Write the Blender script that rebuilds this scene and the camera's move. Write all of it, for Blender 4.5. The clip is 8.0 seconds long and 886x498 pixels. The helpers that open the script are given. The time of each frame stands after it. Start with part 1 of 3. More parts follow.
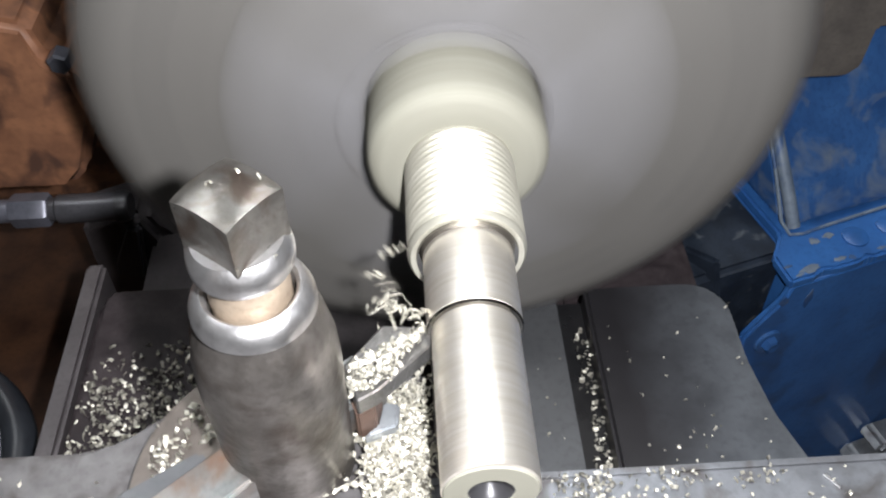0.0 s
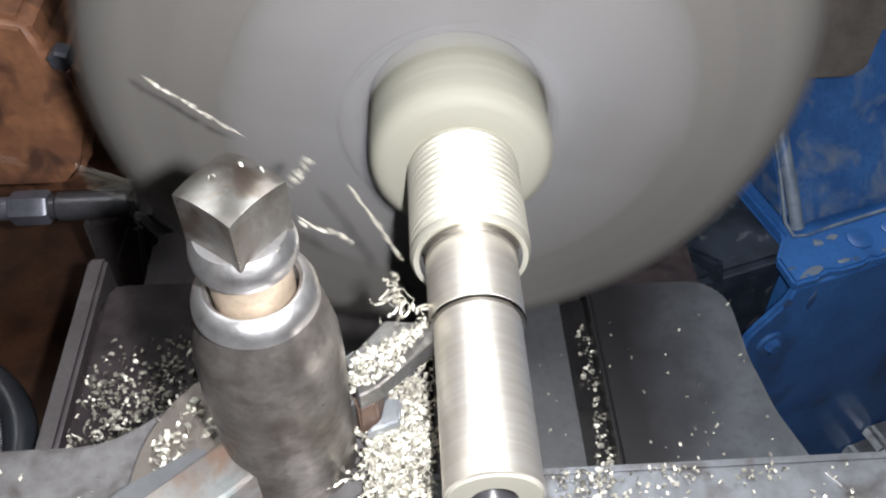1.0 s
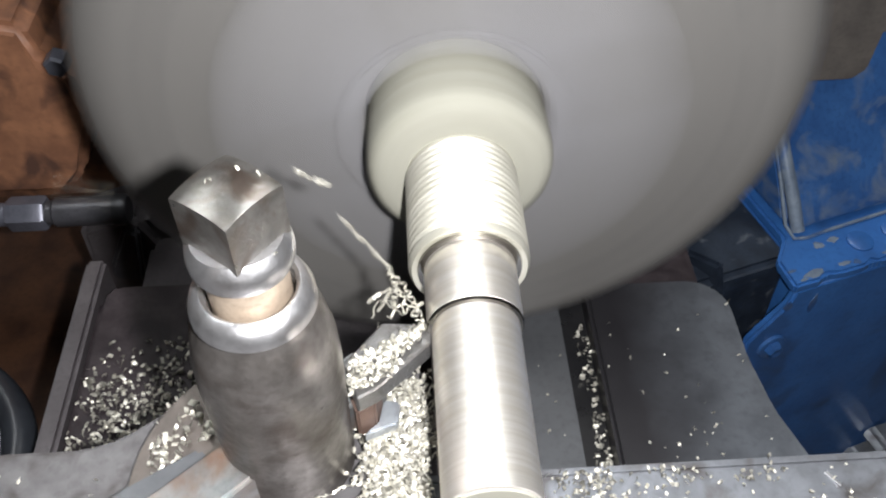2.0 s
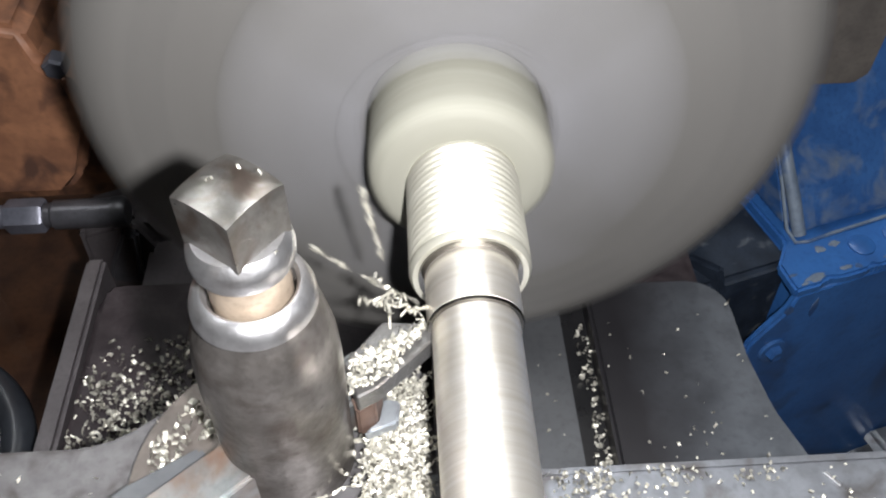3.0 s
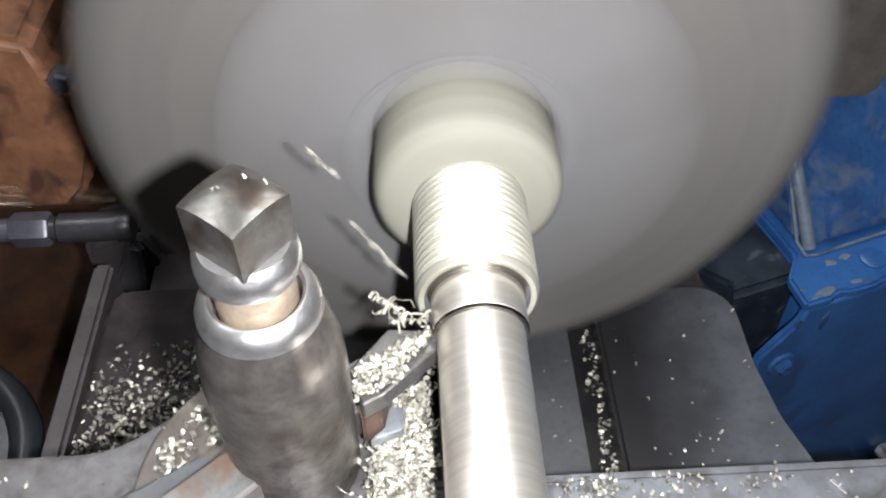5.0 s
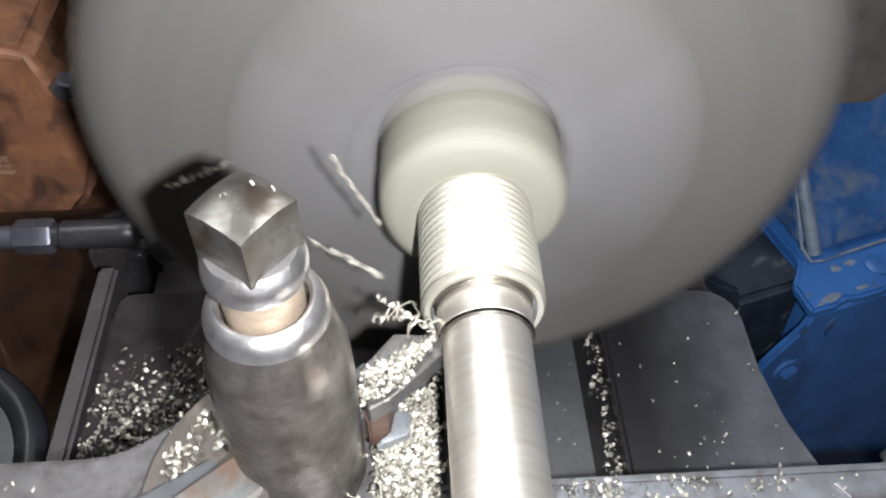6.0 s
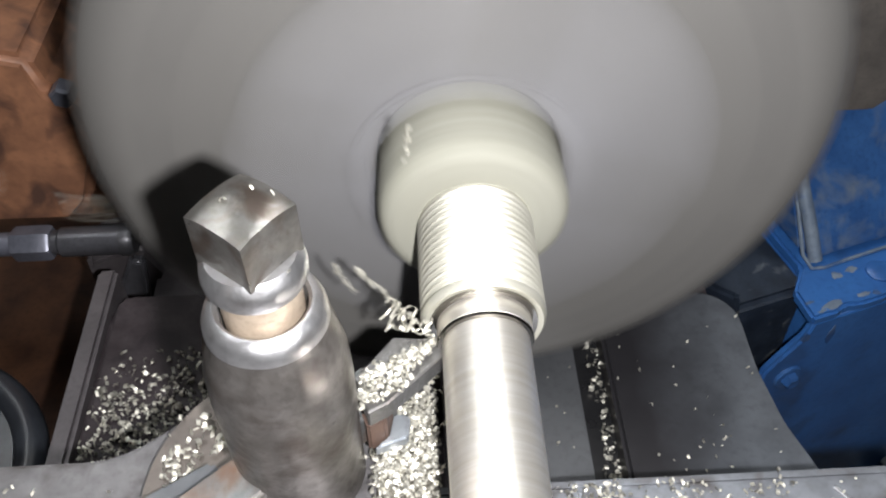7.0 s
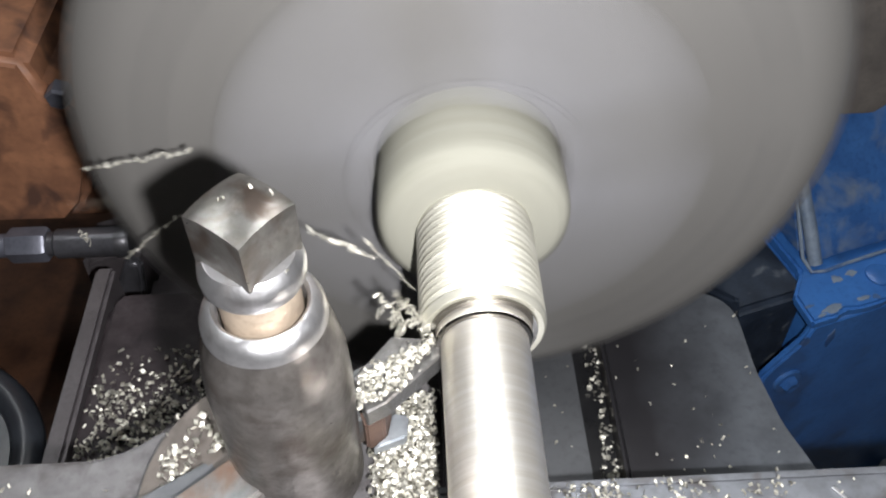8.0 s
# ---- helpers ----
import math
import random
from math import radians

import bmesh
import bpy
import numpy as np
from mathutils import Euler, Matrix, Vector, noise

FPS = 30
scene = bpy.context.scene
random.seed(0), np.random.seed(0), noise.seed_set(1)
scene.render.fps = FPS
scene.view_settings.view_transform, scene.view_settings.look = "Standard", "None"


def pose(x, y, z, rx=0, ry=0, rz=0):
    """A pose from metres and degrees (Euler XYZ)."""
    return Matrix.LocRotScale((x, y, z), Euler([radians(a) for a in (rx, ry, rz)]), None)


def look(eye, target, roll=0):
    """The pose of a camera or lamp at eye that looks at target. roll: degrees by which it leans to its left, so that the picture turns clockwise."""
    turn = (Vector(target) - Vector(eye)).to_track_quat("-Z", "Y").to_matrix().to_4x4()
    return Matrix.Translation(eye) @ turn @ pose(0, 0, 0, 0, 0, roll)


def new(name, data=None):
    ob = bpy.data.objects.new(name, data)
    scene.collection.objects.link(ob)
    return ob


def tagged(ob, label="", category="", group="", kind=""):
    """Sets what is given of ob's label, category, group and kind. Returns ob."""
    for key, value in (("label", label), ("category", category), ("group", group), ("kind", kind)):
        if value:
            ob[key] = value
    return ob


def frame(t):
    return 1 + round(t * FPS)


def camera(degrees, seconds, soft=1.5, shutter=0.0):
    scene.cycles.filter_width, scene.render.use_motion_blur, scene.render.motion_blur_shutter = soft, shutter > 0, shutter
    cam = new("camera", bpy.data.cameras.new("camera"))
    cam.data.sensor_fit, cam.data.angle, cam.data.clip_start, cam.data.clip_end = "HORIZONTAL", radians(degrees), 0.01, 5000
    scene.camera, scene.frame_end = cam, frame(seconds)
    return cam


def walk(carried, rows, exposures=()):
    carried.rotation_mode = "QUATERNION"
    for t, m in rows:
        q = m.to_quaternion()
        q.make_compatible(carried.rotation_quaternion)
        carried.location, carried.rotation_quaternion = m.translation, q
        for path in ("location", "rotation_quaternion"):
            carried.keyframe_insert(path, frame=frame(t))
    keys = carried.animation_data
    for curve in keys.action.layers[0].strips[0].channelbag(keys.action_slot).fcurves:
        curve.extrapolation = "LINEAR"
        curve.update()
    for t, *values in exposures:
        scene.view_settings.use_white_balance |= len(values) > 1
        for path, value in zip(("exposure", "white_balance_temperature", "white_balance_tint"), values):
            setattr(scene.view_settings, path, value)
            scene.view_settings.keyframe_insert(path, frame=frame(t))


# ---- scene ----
cam = camera(51.8, 8.0, soft=2.1, shutter=0.94)

# The spindle's axis is the y axis; the headstock lies at +y, the floor at z = -1.05.
EYES = [  # seconds, place, yaw, pitch, roll
    (0, -0.01533, -0.18527, 0.20323, -2.4368, -47.0208, -1.0356),
    (0.5, -0.01538, -0.18318, 0.20158, -2.6912, -47.3150, -0.5698),
    (1, -0.01591, -0.18191, 0.20256, -2.3698, -47.2507, -0.7715),
    (1.5, -0.01530, -0.17988, 0.20292, -2.3606, -47.2937, -1.0001),
    (3, -0.01568, -0.17513, 0.20285, -2.4686, -47.3417, -0.7839),
    (3.5, -0.01594, -0.17332, 0.20294, -2.2640, -47.5711, -0.8097),
    (4, -0.01502, -0.17187, 0.20359, -2.0244, -47.4129, -1.1252),
    (4.5, -0.01475, -0.17043, 0.20373, -1.8915, -47.2159, -1.1325),
    (6, -0.01617, -0.16513, 0.20550, -1.6458, -47.0891, -1.3583),
    (6.5, -0.01587, -0.16360, 0.20539, -1.6806, -47.1808, -1.2894),
    (7, -0.01597, -0.16195, 0.20600, -1.6598, -46.9559, -1.3227),
    (7.5, -0.01662, -0.16013, 0.20503, -1.9372, -46.9694, -0.9344),
    (8, -0.01631, -0.15806, 0.20574, -1.8820, -47.0911, -0.9863),
]
walk(cam, [(t, pose(x, y, z, 90 + p, 0, w) @ pose(0, 0, 0, 0, 0, r)) for t, x, y, z, w, p, r in EYES])

FEED = 0.0030625  # metres per second that the carriage goes towards the chuck


# ---- light ----
def lamp(name, kind, m, energy, colour, **sizes):
    data = bpy.data.lights.new(name, kind)
    data.energy, data.color = energy, colour
    if kind == "AREA":
        data.shape, data.size, data.size_y = "RECTANGLE", sizes["a"], sizes["b"]
    else:
        data.shadow_soft_size = sizes["radius"]
    if kind == "SPOT":
        data.spot_size, data.spot_blend = radians(sizes["cone"]), 1.0
    ob = new(name, data)
    ob.matrix_world = m
    return ob


# the small torch held beside the camera
lamp("torch_light", "SPOT", look((0.008, -0.176, 0.2026), (0.016, 0.01, -0.03)), 9.8, (0.99, 0.98, 1.0), radius=0.0048, cone=146)
# two unseen overhead area lamps, added as weak fill
lamp("overhead_fill", "AREA", pose(0.25, 0.55, 1.42), 13, (0.95, 0.98, 1.0), a=0.12, b=1.4)
lamp("overhead_fill", "AREA", pose(-0.7, 0.6, 1.42), 9, (0.95, 0.98, 1.0), a=0.12, b=1.4)

world = bpy.data.worlds.new("world")
scene.world = world
world.use_nodes = True
world.node_tree.nodes["Background"].inputs[0].default_value = (0.6, 0.62, 0.65, 1)
world.node_tree.nodes["Background"].inputs[1].default_value = 0.045
scene.view_settings.exposure = 0.0


# ---- materials ----
def material(name, base, second=None, rough=0.5, metal=0.0, scale=60.0, bump=0.2, fine=700.0, spread=0.15, stain=None, stain_scale=25.0, stain_at=(0.55, 0.7), stretch=(1, 1, 1), random_tone=0.0, island=False, brushed=0.0, scuffs=None, darker=None, spec=0.5):
    """Two scales of colour variation, roughness variation, fine relief and optional stains."""
    mat = bpy.data.materials.new(name)
    mat.use_nodes = True
    tree = mat.node_tree
    n, l = tree.nodes, tree.links
    bsdf = n["Principled BSDF"]
    bsdf.inputs["Metallic"].default_value = metal
    bsdf.inputs["Specular IOR Level"].default_value = spec
    co = n.new("ShaderNodeTexCoord")
    mp = n.new("ShaderNodeMapping")
    mp.inputs["Scale"].default_value = stretch
    l.new(co.outputs["Object"], mp.inputs["Vector"])

    def noise_tex(sc, detail=5.0, distort=0.0):
        t = n.new("ShaderNodeTexNoise")
        t.inputs["Scale"].default_value, t.inputs["Detail"].default_value, t.inputs["Distortion"].default_value = sc, detail, distort
        l.new(mp.outputs["Vector"], t.inputs["Vector"])
        return t

    def mix(fac, a, b):
        m = n.new("ShaderNodeMix")
        m.data_type = "RGBA"
        for sock, val in ((m.inputs[0], fac), (m.inputs[6], a), (m.inputs[7], b)):
            if isinstance(val, (tuple, list)):
                sock.default_value = (*val, 1)
            elif isinstance(val, float):
                sock.default_value = val
            else:
                l.new(val, sock)
        return m.outputs[2]

    def ramp(src, lo, hi):
        r = n.new("ShaderNodeMapRange")
        r.inputs[1].default_value, r.inputs[2].default_value = lo, hi
        l.new(src, r.inputs[0])
        return r.outputs[0]

    big, small = noise_tex(scale), noise_tex(fine, 3.0)
    second = second or tuple(c * 0.6 for c in base)
    col = mix(ramp(big.outputs["Fac"], 0.35, 0.68), base, second)
    col = mix(ramp(small.outputs["Fac"], 0.48, 1.05), col, tuple(c * 0.75 for c in second))
    if stain:
        st = noise_tex(stain_scale, 6.0, 0.6)
        col = mix(ramp(st.outputs["Fac"], *stain_at), col, stain)
    if scuffs:  # thin wandering scratches: colour, scale, width
        tone, sc, width = scuffs
        for k in (1.0, 2.1):
            vein = noise_tex(sc * k, 2.0, 1.6)
            d = n.new("ShaderNodeMath")
            d.operation = "SUBTRACT"
            d.inputs[1].default_value = 0.5
            l.new(vein.outputs["Fac"], d.inputs[0])
            ab = n.new("ShaderNodeMath")
            ab.operation = "ABSOLUTE"
            l.new(d.outputs[0], ab.inputs[0])
            line = ramp(ab.outputs[0], width, 0.0)
            patch = ramp(noise_tex(sc * 0.6 * k, 2.0).outputs["Fac"], 0.42, 0.68)
            both = n.new("ShaderNodeMath")
            both.operation = "MULTIPLY"
            l.new(line, both.inputs[0]), l.new(patch, both.inputs[1])
            col = mix(both.outputs[0], col, tone)
    if darker:  # darkens towards low x with a wandering edge: colour, from, to
        tone, lo, hi = darker
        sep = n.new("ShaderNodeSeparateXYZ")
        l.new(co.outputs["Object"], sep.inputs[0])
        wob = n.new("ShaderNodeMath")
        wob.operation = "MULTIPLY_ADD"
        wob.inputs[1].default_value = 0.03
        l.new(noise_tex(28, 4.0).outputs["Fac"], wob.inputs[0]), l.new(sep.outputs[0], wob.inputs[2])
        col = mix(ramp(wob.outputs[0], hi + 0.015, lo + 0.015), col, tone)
    if random_tone:
        src = n.new("ShaderNodeNewGeometry").outputs["Random Per Island"] if island else n.new("ShaderNodeObjectInfo").outputs["Random"]
        hsv = n.new("ShaderNodeHueSaturation")
        l.new(ramp_between(n, l, src, 1 - random_tone, 1 + random_tone * 0.4), hsv.inputs["Value"])
        l.new(col, hsv.inputs["Color"])
        col = hsv.outputs["Color"]
    l.new(col, bsdf.inputs["Base Color"])
    rr = n.new("ShaderNodeMapRange")
    rr.inputs[3].default_value, rr.inputs[4].default_value = max(0.05, rough - spread), min(1, rough + spread)
    l.new(noise_tex(scale * 2.3).outputs["Fac"], rr.inputs[0])
    l.new(rr.outputs[0], bsdf.inputs["Roughness"])
    if brushed:  # fine tool marks round the turning axis
        tg = n.new("ShaderNodeTangent")
        tg.direction_type, tg.axis = "RADIAL", "Y"
        l.new(tg.outputs[0], bsdf.inputs["Tangent"])
        bsdf.inputs["Anisotropic"].default_value = brushed
    bp = n.new("ShaderNodeBump")
    bp.inputs["Strength"].default_value, bp.inputs["Distance"].default_value = bump, 0.0006
    l.new(small.outputs["Fac"], bp.inputs["Height"])
    l.new(bp.outputs["Normal"], bsdf.inputs["Normal"])
    return mat


def ramp_between(n, l, src, lo, hi):
    r = n.new("ShaderNodeMapRange")
    r.inputs[3].default_value, r.inputs[4].default_value = lo, hi
    l.new(src, r.inputs[0])
    return r.outputs[0]


CHUCK = material("ground_cast_steel", (0.205, 0.199, 0.187), (0.164, 0.158, 0.149), 0.5, 0.4, 30, 0.1, 500)
JAW = material("bright_jaw_steel", (0.312, 0.312, 0.332), (0.27, 0.27, 0.286), 0.5, 0.35, 40, 0.1, 600)
TURNED = material("freshly_turned_metal", (0.94, 0.90, 0.84), (0.83, 0.78, 0.69), 0.36, 0.9, 220, 0.16, 900, 0.08, stretch=(0.12, 2.5, 0.12), brushed=0.7)
ROUGHED = material("rough_turned_cream_metal", (0.66, 0.645, 0.56), (0.53, 0.515, 0.43), 0.40, 0.68, 160, 0.3, 800, 0.1, stretch=(0.15, 2.0, 0.15), brushed=0.6)
# Base darkened to put the step faces' dark reflection into the colour.
POLISHED = material("smooth_metal_dark_reflection", (0.26, 0.25, 0.23), (0.18, 0.17, 0.16), 0.16, 1.0, 200, 0.05, 900, 0.05)
POST = material("worn_post_steel", (0.225, 0.211, 0.200), (0.118, 0.107, 0.098), 0.37, 0.8, 95, 0.35, 420, 0.2, stain=(0.075, 0.058, 0.047), stain_scale=60, stain_at=(0.50, 0.76))
SCREW = material("polished_screw_steel", (0.37, 0.352, 0.33), (0.23, 0.222, 0.20), 0.33, 0.95, 130, 0.25, 420, 0.14, stain=(0.19, 0.15, 0.125), stain_scale=110, stain_at=(0.47, 0.66))
BRIGHT = material("bright_worn_steel", (0.68, 0.68, 0.69), (0.48, 0.48, 0.49), 0.36, 0.95, 60, 0.25, 380, 0.16, stain=(0.32, 0.28, 0.25), stain_scale=60, stain_at=(0.50, 0.76))
RUSTY = material("oily_tan_thread_steel", (0.50, 0.41, 0.32), (0.36, 0.29, 0.22), 0.38, 0.5, 120, 0.2, 700)
SADDLE = material("oily_grey_cast_iron", (0.112, 0.122, 0.138), (0.075, 0.081, 0.092), 0.36, 0.35, 60, 0.12, 260, 0.14, stain=(0.052, 0.050, 0.055), stain_scale=11, darker=((0.028, 0.027, 0.030), 0.080, 0.120))
SLIDE = material("scraped_slide_iron", (0.235, 0.247, 0.27), (0.15, 0.157, 0.172), 0.38, 0.5, 70, 0.15, 320, 0.14, stain=(0.10, 0.092, 0.09), stain_scale=55, stain_at=(0.50, 0.68))
HOLDER = material("scaled_tool_bar_steel", (0.33, 0.315, 0.30), (0.18, 0.205, 0.215), 0.38, 0.8, 45, 0.15, 420, 0.12, stain=(0.20, 0.12, 0.08), stain_scale=38, stain_at=(0.52, 0.68))
BIT = material("grey_tool_bit_steel", (0.27, 0.265, 0.26), (0.19, 0.185, 0.18), 0.34, 0.8, 90, 0.15, 700, scuffs=((0.45, 0.45, 0.45), 90, 0.012))
RUSTSTEEL = material("brown_rusted_steel", (0.155, 0.098, 0.075), (0.095, 0.062, 0.050), 0.5, 0.4, 90, 0.25, 500, 0.12, stain=(0.06, 0.045, 0.04), stain_scale=80)
WASHER = material("brown_grey_washer_steel", (0.165, 0.142, 0.125), (0.11, 0.095, 0.085), 0.42, 0.55, 60, 0.2, 420, 0.14)
PLATE = material("pale_blue_grey_steel", (0.36, 0.385, 0.41), (0.25, 0.27, 0.29), 0.40, 0.6, 80, 0.2, 500, 0.12, stain=(0.16, 0.15, 0.16), stain_scale=70)
CHIP = material("bright_cream_swarf", (0.76, 0.74, 0.655), (0.53, 0.51, 0.43), 0.42, 0.6, 300, 0.2, 1500, 0.12, random_tone=0.74, island=True)
BROWN = material("worn_brown_paint", (0.33, 0.155, 0.083), (0.19, 0.088, 0.051), 0.5, 0.0, 55, 0.25, 200, 0.12, stain=(0.095, 0.048, 0.033), stain_scale=42, stain_at=(0.50, 0.66))
DARKWOOD = material("dark_brown_casting", (0.09, 0.041, 0.021), (0.04, 0.018, 0.011), 0.55, 0.0, 40, 0.2, 260, 0.1)
BLUE = material("scuffed_blue_paint", (0.038, 0.143, 0.405), (0.025, 0.098, 0.30), 0.34, 0.0, 22, 0.12, 300, 0.1, stain=(0.026, 0.058, 0.135), stain_scale=22, stain_at=(0.56, 0.76))
HOODBLUE = material("mottled_faded_blue_paint", (0.036, 0.112, 0.30), (0.018, 0.062, 0.19), 0.42, 0.0, 32, 0.2, 300, 0.1, stain=(0.15, 0.185, 0.23), stain_scale=38, stain_at=(0.53, 0.74))
PALEBLUE = material("paint_rubbed_to_pale_primer", (0.21, 0.255, 0.31), (0.12, 0.16, 0.22), 0.45, 0.1, 60, 0.25, 400, 0.1, stain=(0.05, 0.10, 0.22), stain_scale=70, stain_at=(0.52, 0.66))
SLATE = material("dirty_slate_casting", (0.026, 0.036, 0.054), (0.012, 0.017, 0.027), 0.42, 0.1, 60, 0.25, 400, 0.1, stain=(0.12, 0.135, 0.15), stain_scale=75, stain_at=(0.58, 0.72))
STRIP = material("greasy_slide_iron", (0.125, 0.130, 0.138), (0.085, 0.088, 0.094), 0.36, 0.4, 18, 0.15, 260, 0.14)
# Near-black colour for the floor of the groove.
GROOVEBLACK = material("near_black_groove_floor", (0.018, 0.018, 0.019), (0.010, 0.010, 0.011), 0.30, 0.0, 40, 0.1, 300, 0.1)
# Core darker than the chips: the shade of the gaps put into colour.
GAPSHADE = material("shaded_swarf_core", (0.22, 0.205, 0.165), (0.10, 0.092, 0.075), 0.5, 0.4, 500, 0.4, 1500, 0.12)
BLACK = material("blackened_steel", (0.085, 0.085, 0.092), (0.05, 0.05, 0.054), 0.36, 0.5, 60, 0.2, 500, 0.1)
HEXSTEEL = material("dull_blue_black_steel", (0.15, 0.155, 0.19), (0.09, 0.095, 0.115), 0.38, 0.35, 60, 0.2, 500, 0.1)
RUBBER = material("black_enamel", (0.020, 0.023, 0.028), (0.012, 0.013, 0.016), 0.32, 0.0, 40, 0.1, 300, 0.1)
DARKIRON = material("dark_cast_iron", (0.10, 0.09, 0.094), (0.06, 0.053, 0.056), 0.45, 0.3, 35, 0.2, 400, 0.1)
TAN = material("grimy_tan_grey_paint", (0.125, 0.112, 0.100), (0.080, 0.072, 0.066), 0.5, 0.1, 60, 0.15, 400, 0.1)
WING = material("oily_black_iron", (0.048, 0.039, 0.042), (0.026, 0.020, 0.022), 0.48, 0.0, 90, 0.2, 400, 0.12, spec=0.22, stain=(0.018, 0.014, 0.016), stain_scale=48, stain_at=(0.48, 0.66))
COLLAR = material("matt_cream_metal", (0.285, 0.281, 0.236), (0.235, 0.231, 0.19), 0.70, 0.0, 160, 0.3, 800, 0.1, stretch=(0.15, 2.0, 0.15), spec=0.35)
LEVERBAR = material("oily_dark_bar_steel", (0.085, 0.085, 0.095), (0.05, 0.05, 0.056), 0.32, 0.35, 60, 0.2, 500, 0.1)
REST = material("stained_grey_casting", (0.138, 0.133, 0.135), (0.090, 0.086, 0.088), 0.40, 0.35, 130, 0.25, 380, 0.16, stain=(0.060, 0.053, 0.052), stain_scale=90, stain_at=(0.50, 0.70))
CONCRETE = material("workshop_concrete", (0.30, 0.29, 0.28), (0.22, 0.21, 0.20), 0.85, 0.0, 3, 0.3, 60, 0.1)
# Darkened to weaken what the unseen walls reflect.
PLASTER = material("dimmed_plaster", (0.34, 0.33, 0.31), (0.26, 0.25, 0.235), 0.9, 0.0, 2, 0.2, 50, 0.05)


# ---- mesh helpers ----
def part(name, bm, mat, parent=None, label="", smooth=True):
    me = bpy.data.meshes.new(name)
    bm.normal_update()
    bm.to_mesh(me)
    bm.free()
    me.materials.append(mat)
    for p in me.polygons:
        p.use_smooth = smooth
    if smooth:
        me.set_sharp_from_angle(angle=radians(35))
    ob = new(name, me)
    ob.parent = parent
    if label:
        tagged(ob, label)
    return ob


def turned(profile, n=96, closed=False, axis="y"):
    """A solid of revolution from (radius, height) pairs; about y or z."""
    bm = bmesh.new()
    rings = []
    for r, h in profile:
        if r <= 0:
            rings.append([bm.verts.new((0, h, 0) if axis == "y" else (0, 0, h))])
        else:
            ring = []
            for k in range(n):
                a = 2 * math.pi * k / n
                c, s = r * math.cos(a), r * math.sin(a)
                ring.append(bm.verts.new((c, h, s) if axis == "y" else (c, s, h)))
            rings.append(ring)
    pairs = list(zip(rings, rings[1:])) + ([(rings[-1], rings[0])] if closed else [])
    for a, b in pairs:
        for k in range(n):
            j = (k + 1) % n
            if len(a) == 1 and len(b) == 1:
                continue
            if len(a) == 1:
                bm.faces.new((a[0], b[k], b[j]))
            elif len(b) == 1:
                bm.faces.new((a[k], a[j], b[0]))
            else:
                bm.faces.new((a[k], a[j], b[j], b[k]))
    bmesh.ops.recalc_face_normals(bm, faces=bm.faces)
    return bm


def lobed(bm, n, amount, inner):
    """Push a turned solid out of round by n lobes, from the inner radius outwards."""
    for v in bm.verts:
        r = math.hypot(v.co.x, v.co.z)
        if r > inner:
            f = 1 + amount / r * math.cos(n * math.atan2(v.co.z, v.co.x)) * min(1, (r - inner) / (inner * 0.15))
            v.co.x, v.co.z = v.co.x * f, v.co.z * f
    return bm


def slab(outline, z0, z1, bevel=0.0015, segments=2):
    """A plate with the given outline in x and y, from z0 up to z1, edges rounded."""
    bm = bmesh.new()
    low = [bm.verts.new((x, y, z0)) for x, y in outline]
    top = [bm.verts.new((x, y, z1)) for x, y in outline]
    bm.faces.new(low[::-1])
    bm.faces.new(top)
    for k in range(len(low)):
        j = (k + 1) % len(low)
        bm.faces.new((low[k], low[j], top[j], top[k]))
    bmesh.ops.recalc_face_normals(bm, faces=bm.faces)
    if bevel:
        bmesh.ops.bevel(bm, geom=list(bm.edges), offset=bevel, segments=segments, affect="EDGES", clamp_overlap=True)
    return bm


def box(x0, x1, y0, y1, z0, z1, bevel=0.0015, segments=2):
    return slab([(x0, y0), (x1, y0), (x1, y1), (x0, y1)], z0, z1, bevel, segments)


def moved(bm, m):
    bmesh.ops.transform(bm, matrix=m, verts=bm.verts)
    return bm


def thing(name, m, label, category, group="", kind=""):
    ob = new(name)
    ob.empty_display_size = 0.01
    ob.matrix_world = m
    return tagged(ob, label, category, group, kind)


carried_by_carriage = []  # things that travel with the carriage


def riding(ob):
    carried_by_carriage.append(ob)
    return ob


# ---- room ----
def build_room():
    # Walls and ceiling are unseen, added to close in reflections and bounced light.
    tagged(part("floor", box(-2.5, 2.5, -3, 2.5, -1.15, -1.05, 0), CONCRETE), "bare grey concrete workshop floor", "floor", kind="structure")
    for name, b in (("wall_north", (-2.6, 2.6, 2.5, 2.6)), ("wall_south", (-2.6, 2.6, -3.1, -3)), ("wall_east", (2.5, 2.6, -3, 2.5)), ("wall_west", (-2.6, -2.5, -3, 2.5))):
        tagged(part(name, box(*b, -1.15, 1.55, 0), PLASTER), "unseen plain off-white plastered wall added to bounce light", "wall", kind="structure")
    tagged(part("ceiling", box(-2.6, 2.6, -3.1, 2.6, 1.55, 1.65, 0), PLASTER), "unseen plain pale ceiling added to bounce light", "ceiling", kind="structure")


build_room()


# ---- chuck and workpiece ----
YC = 0.0725  # chuck face


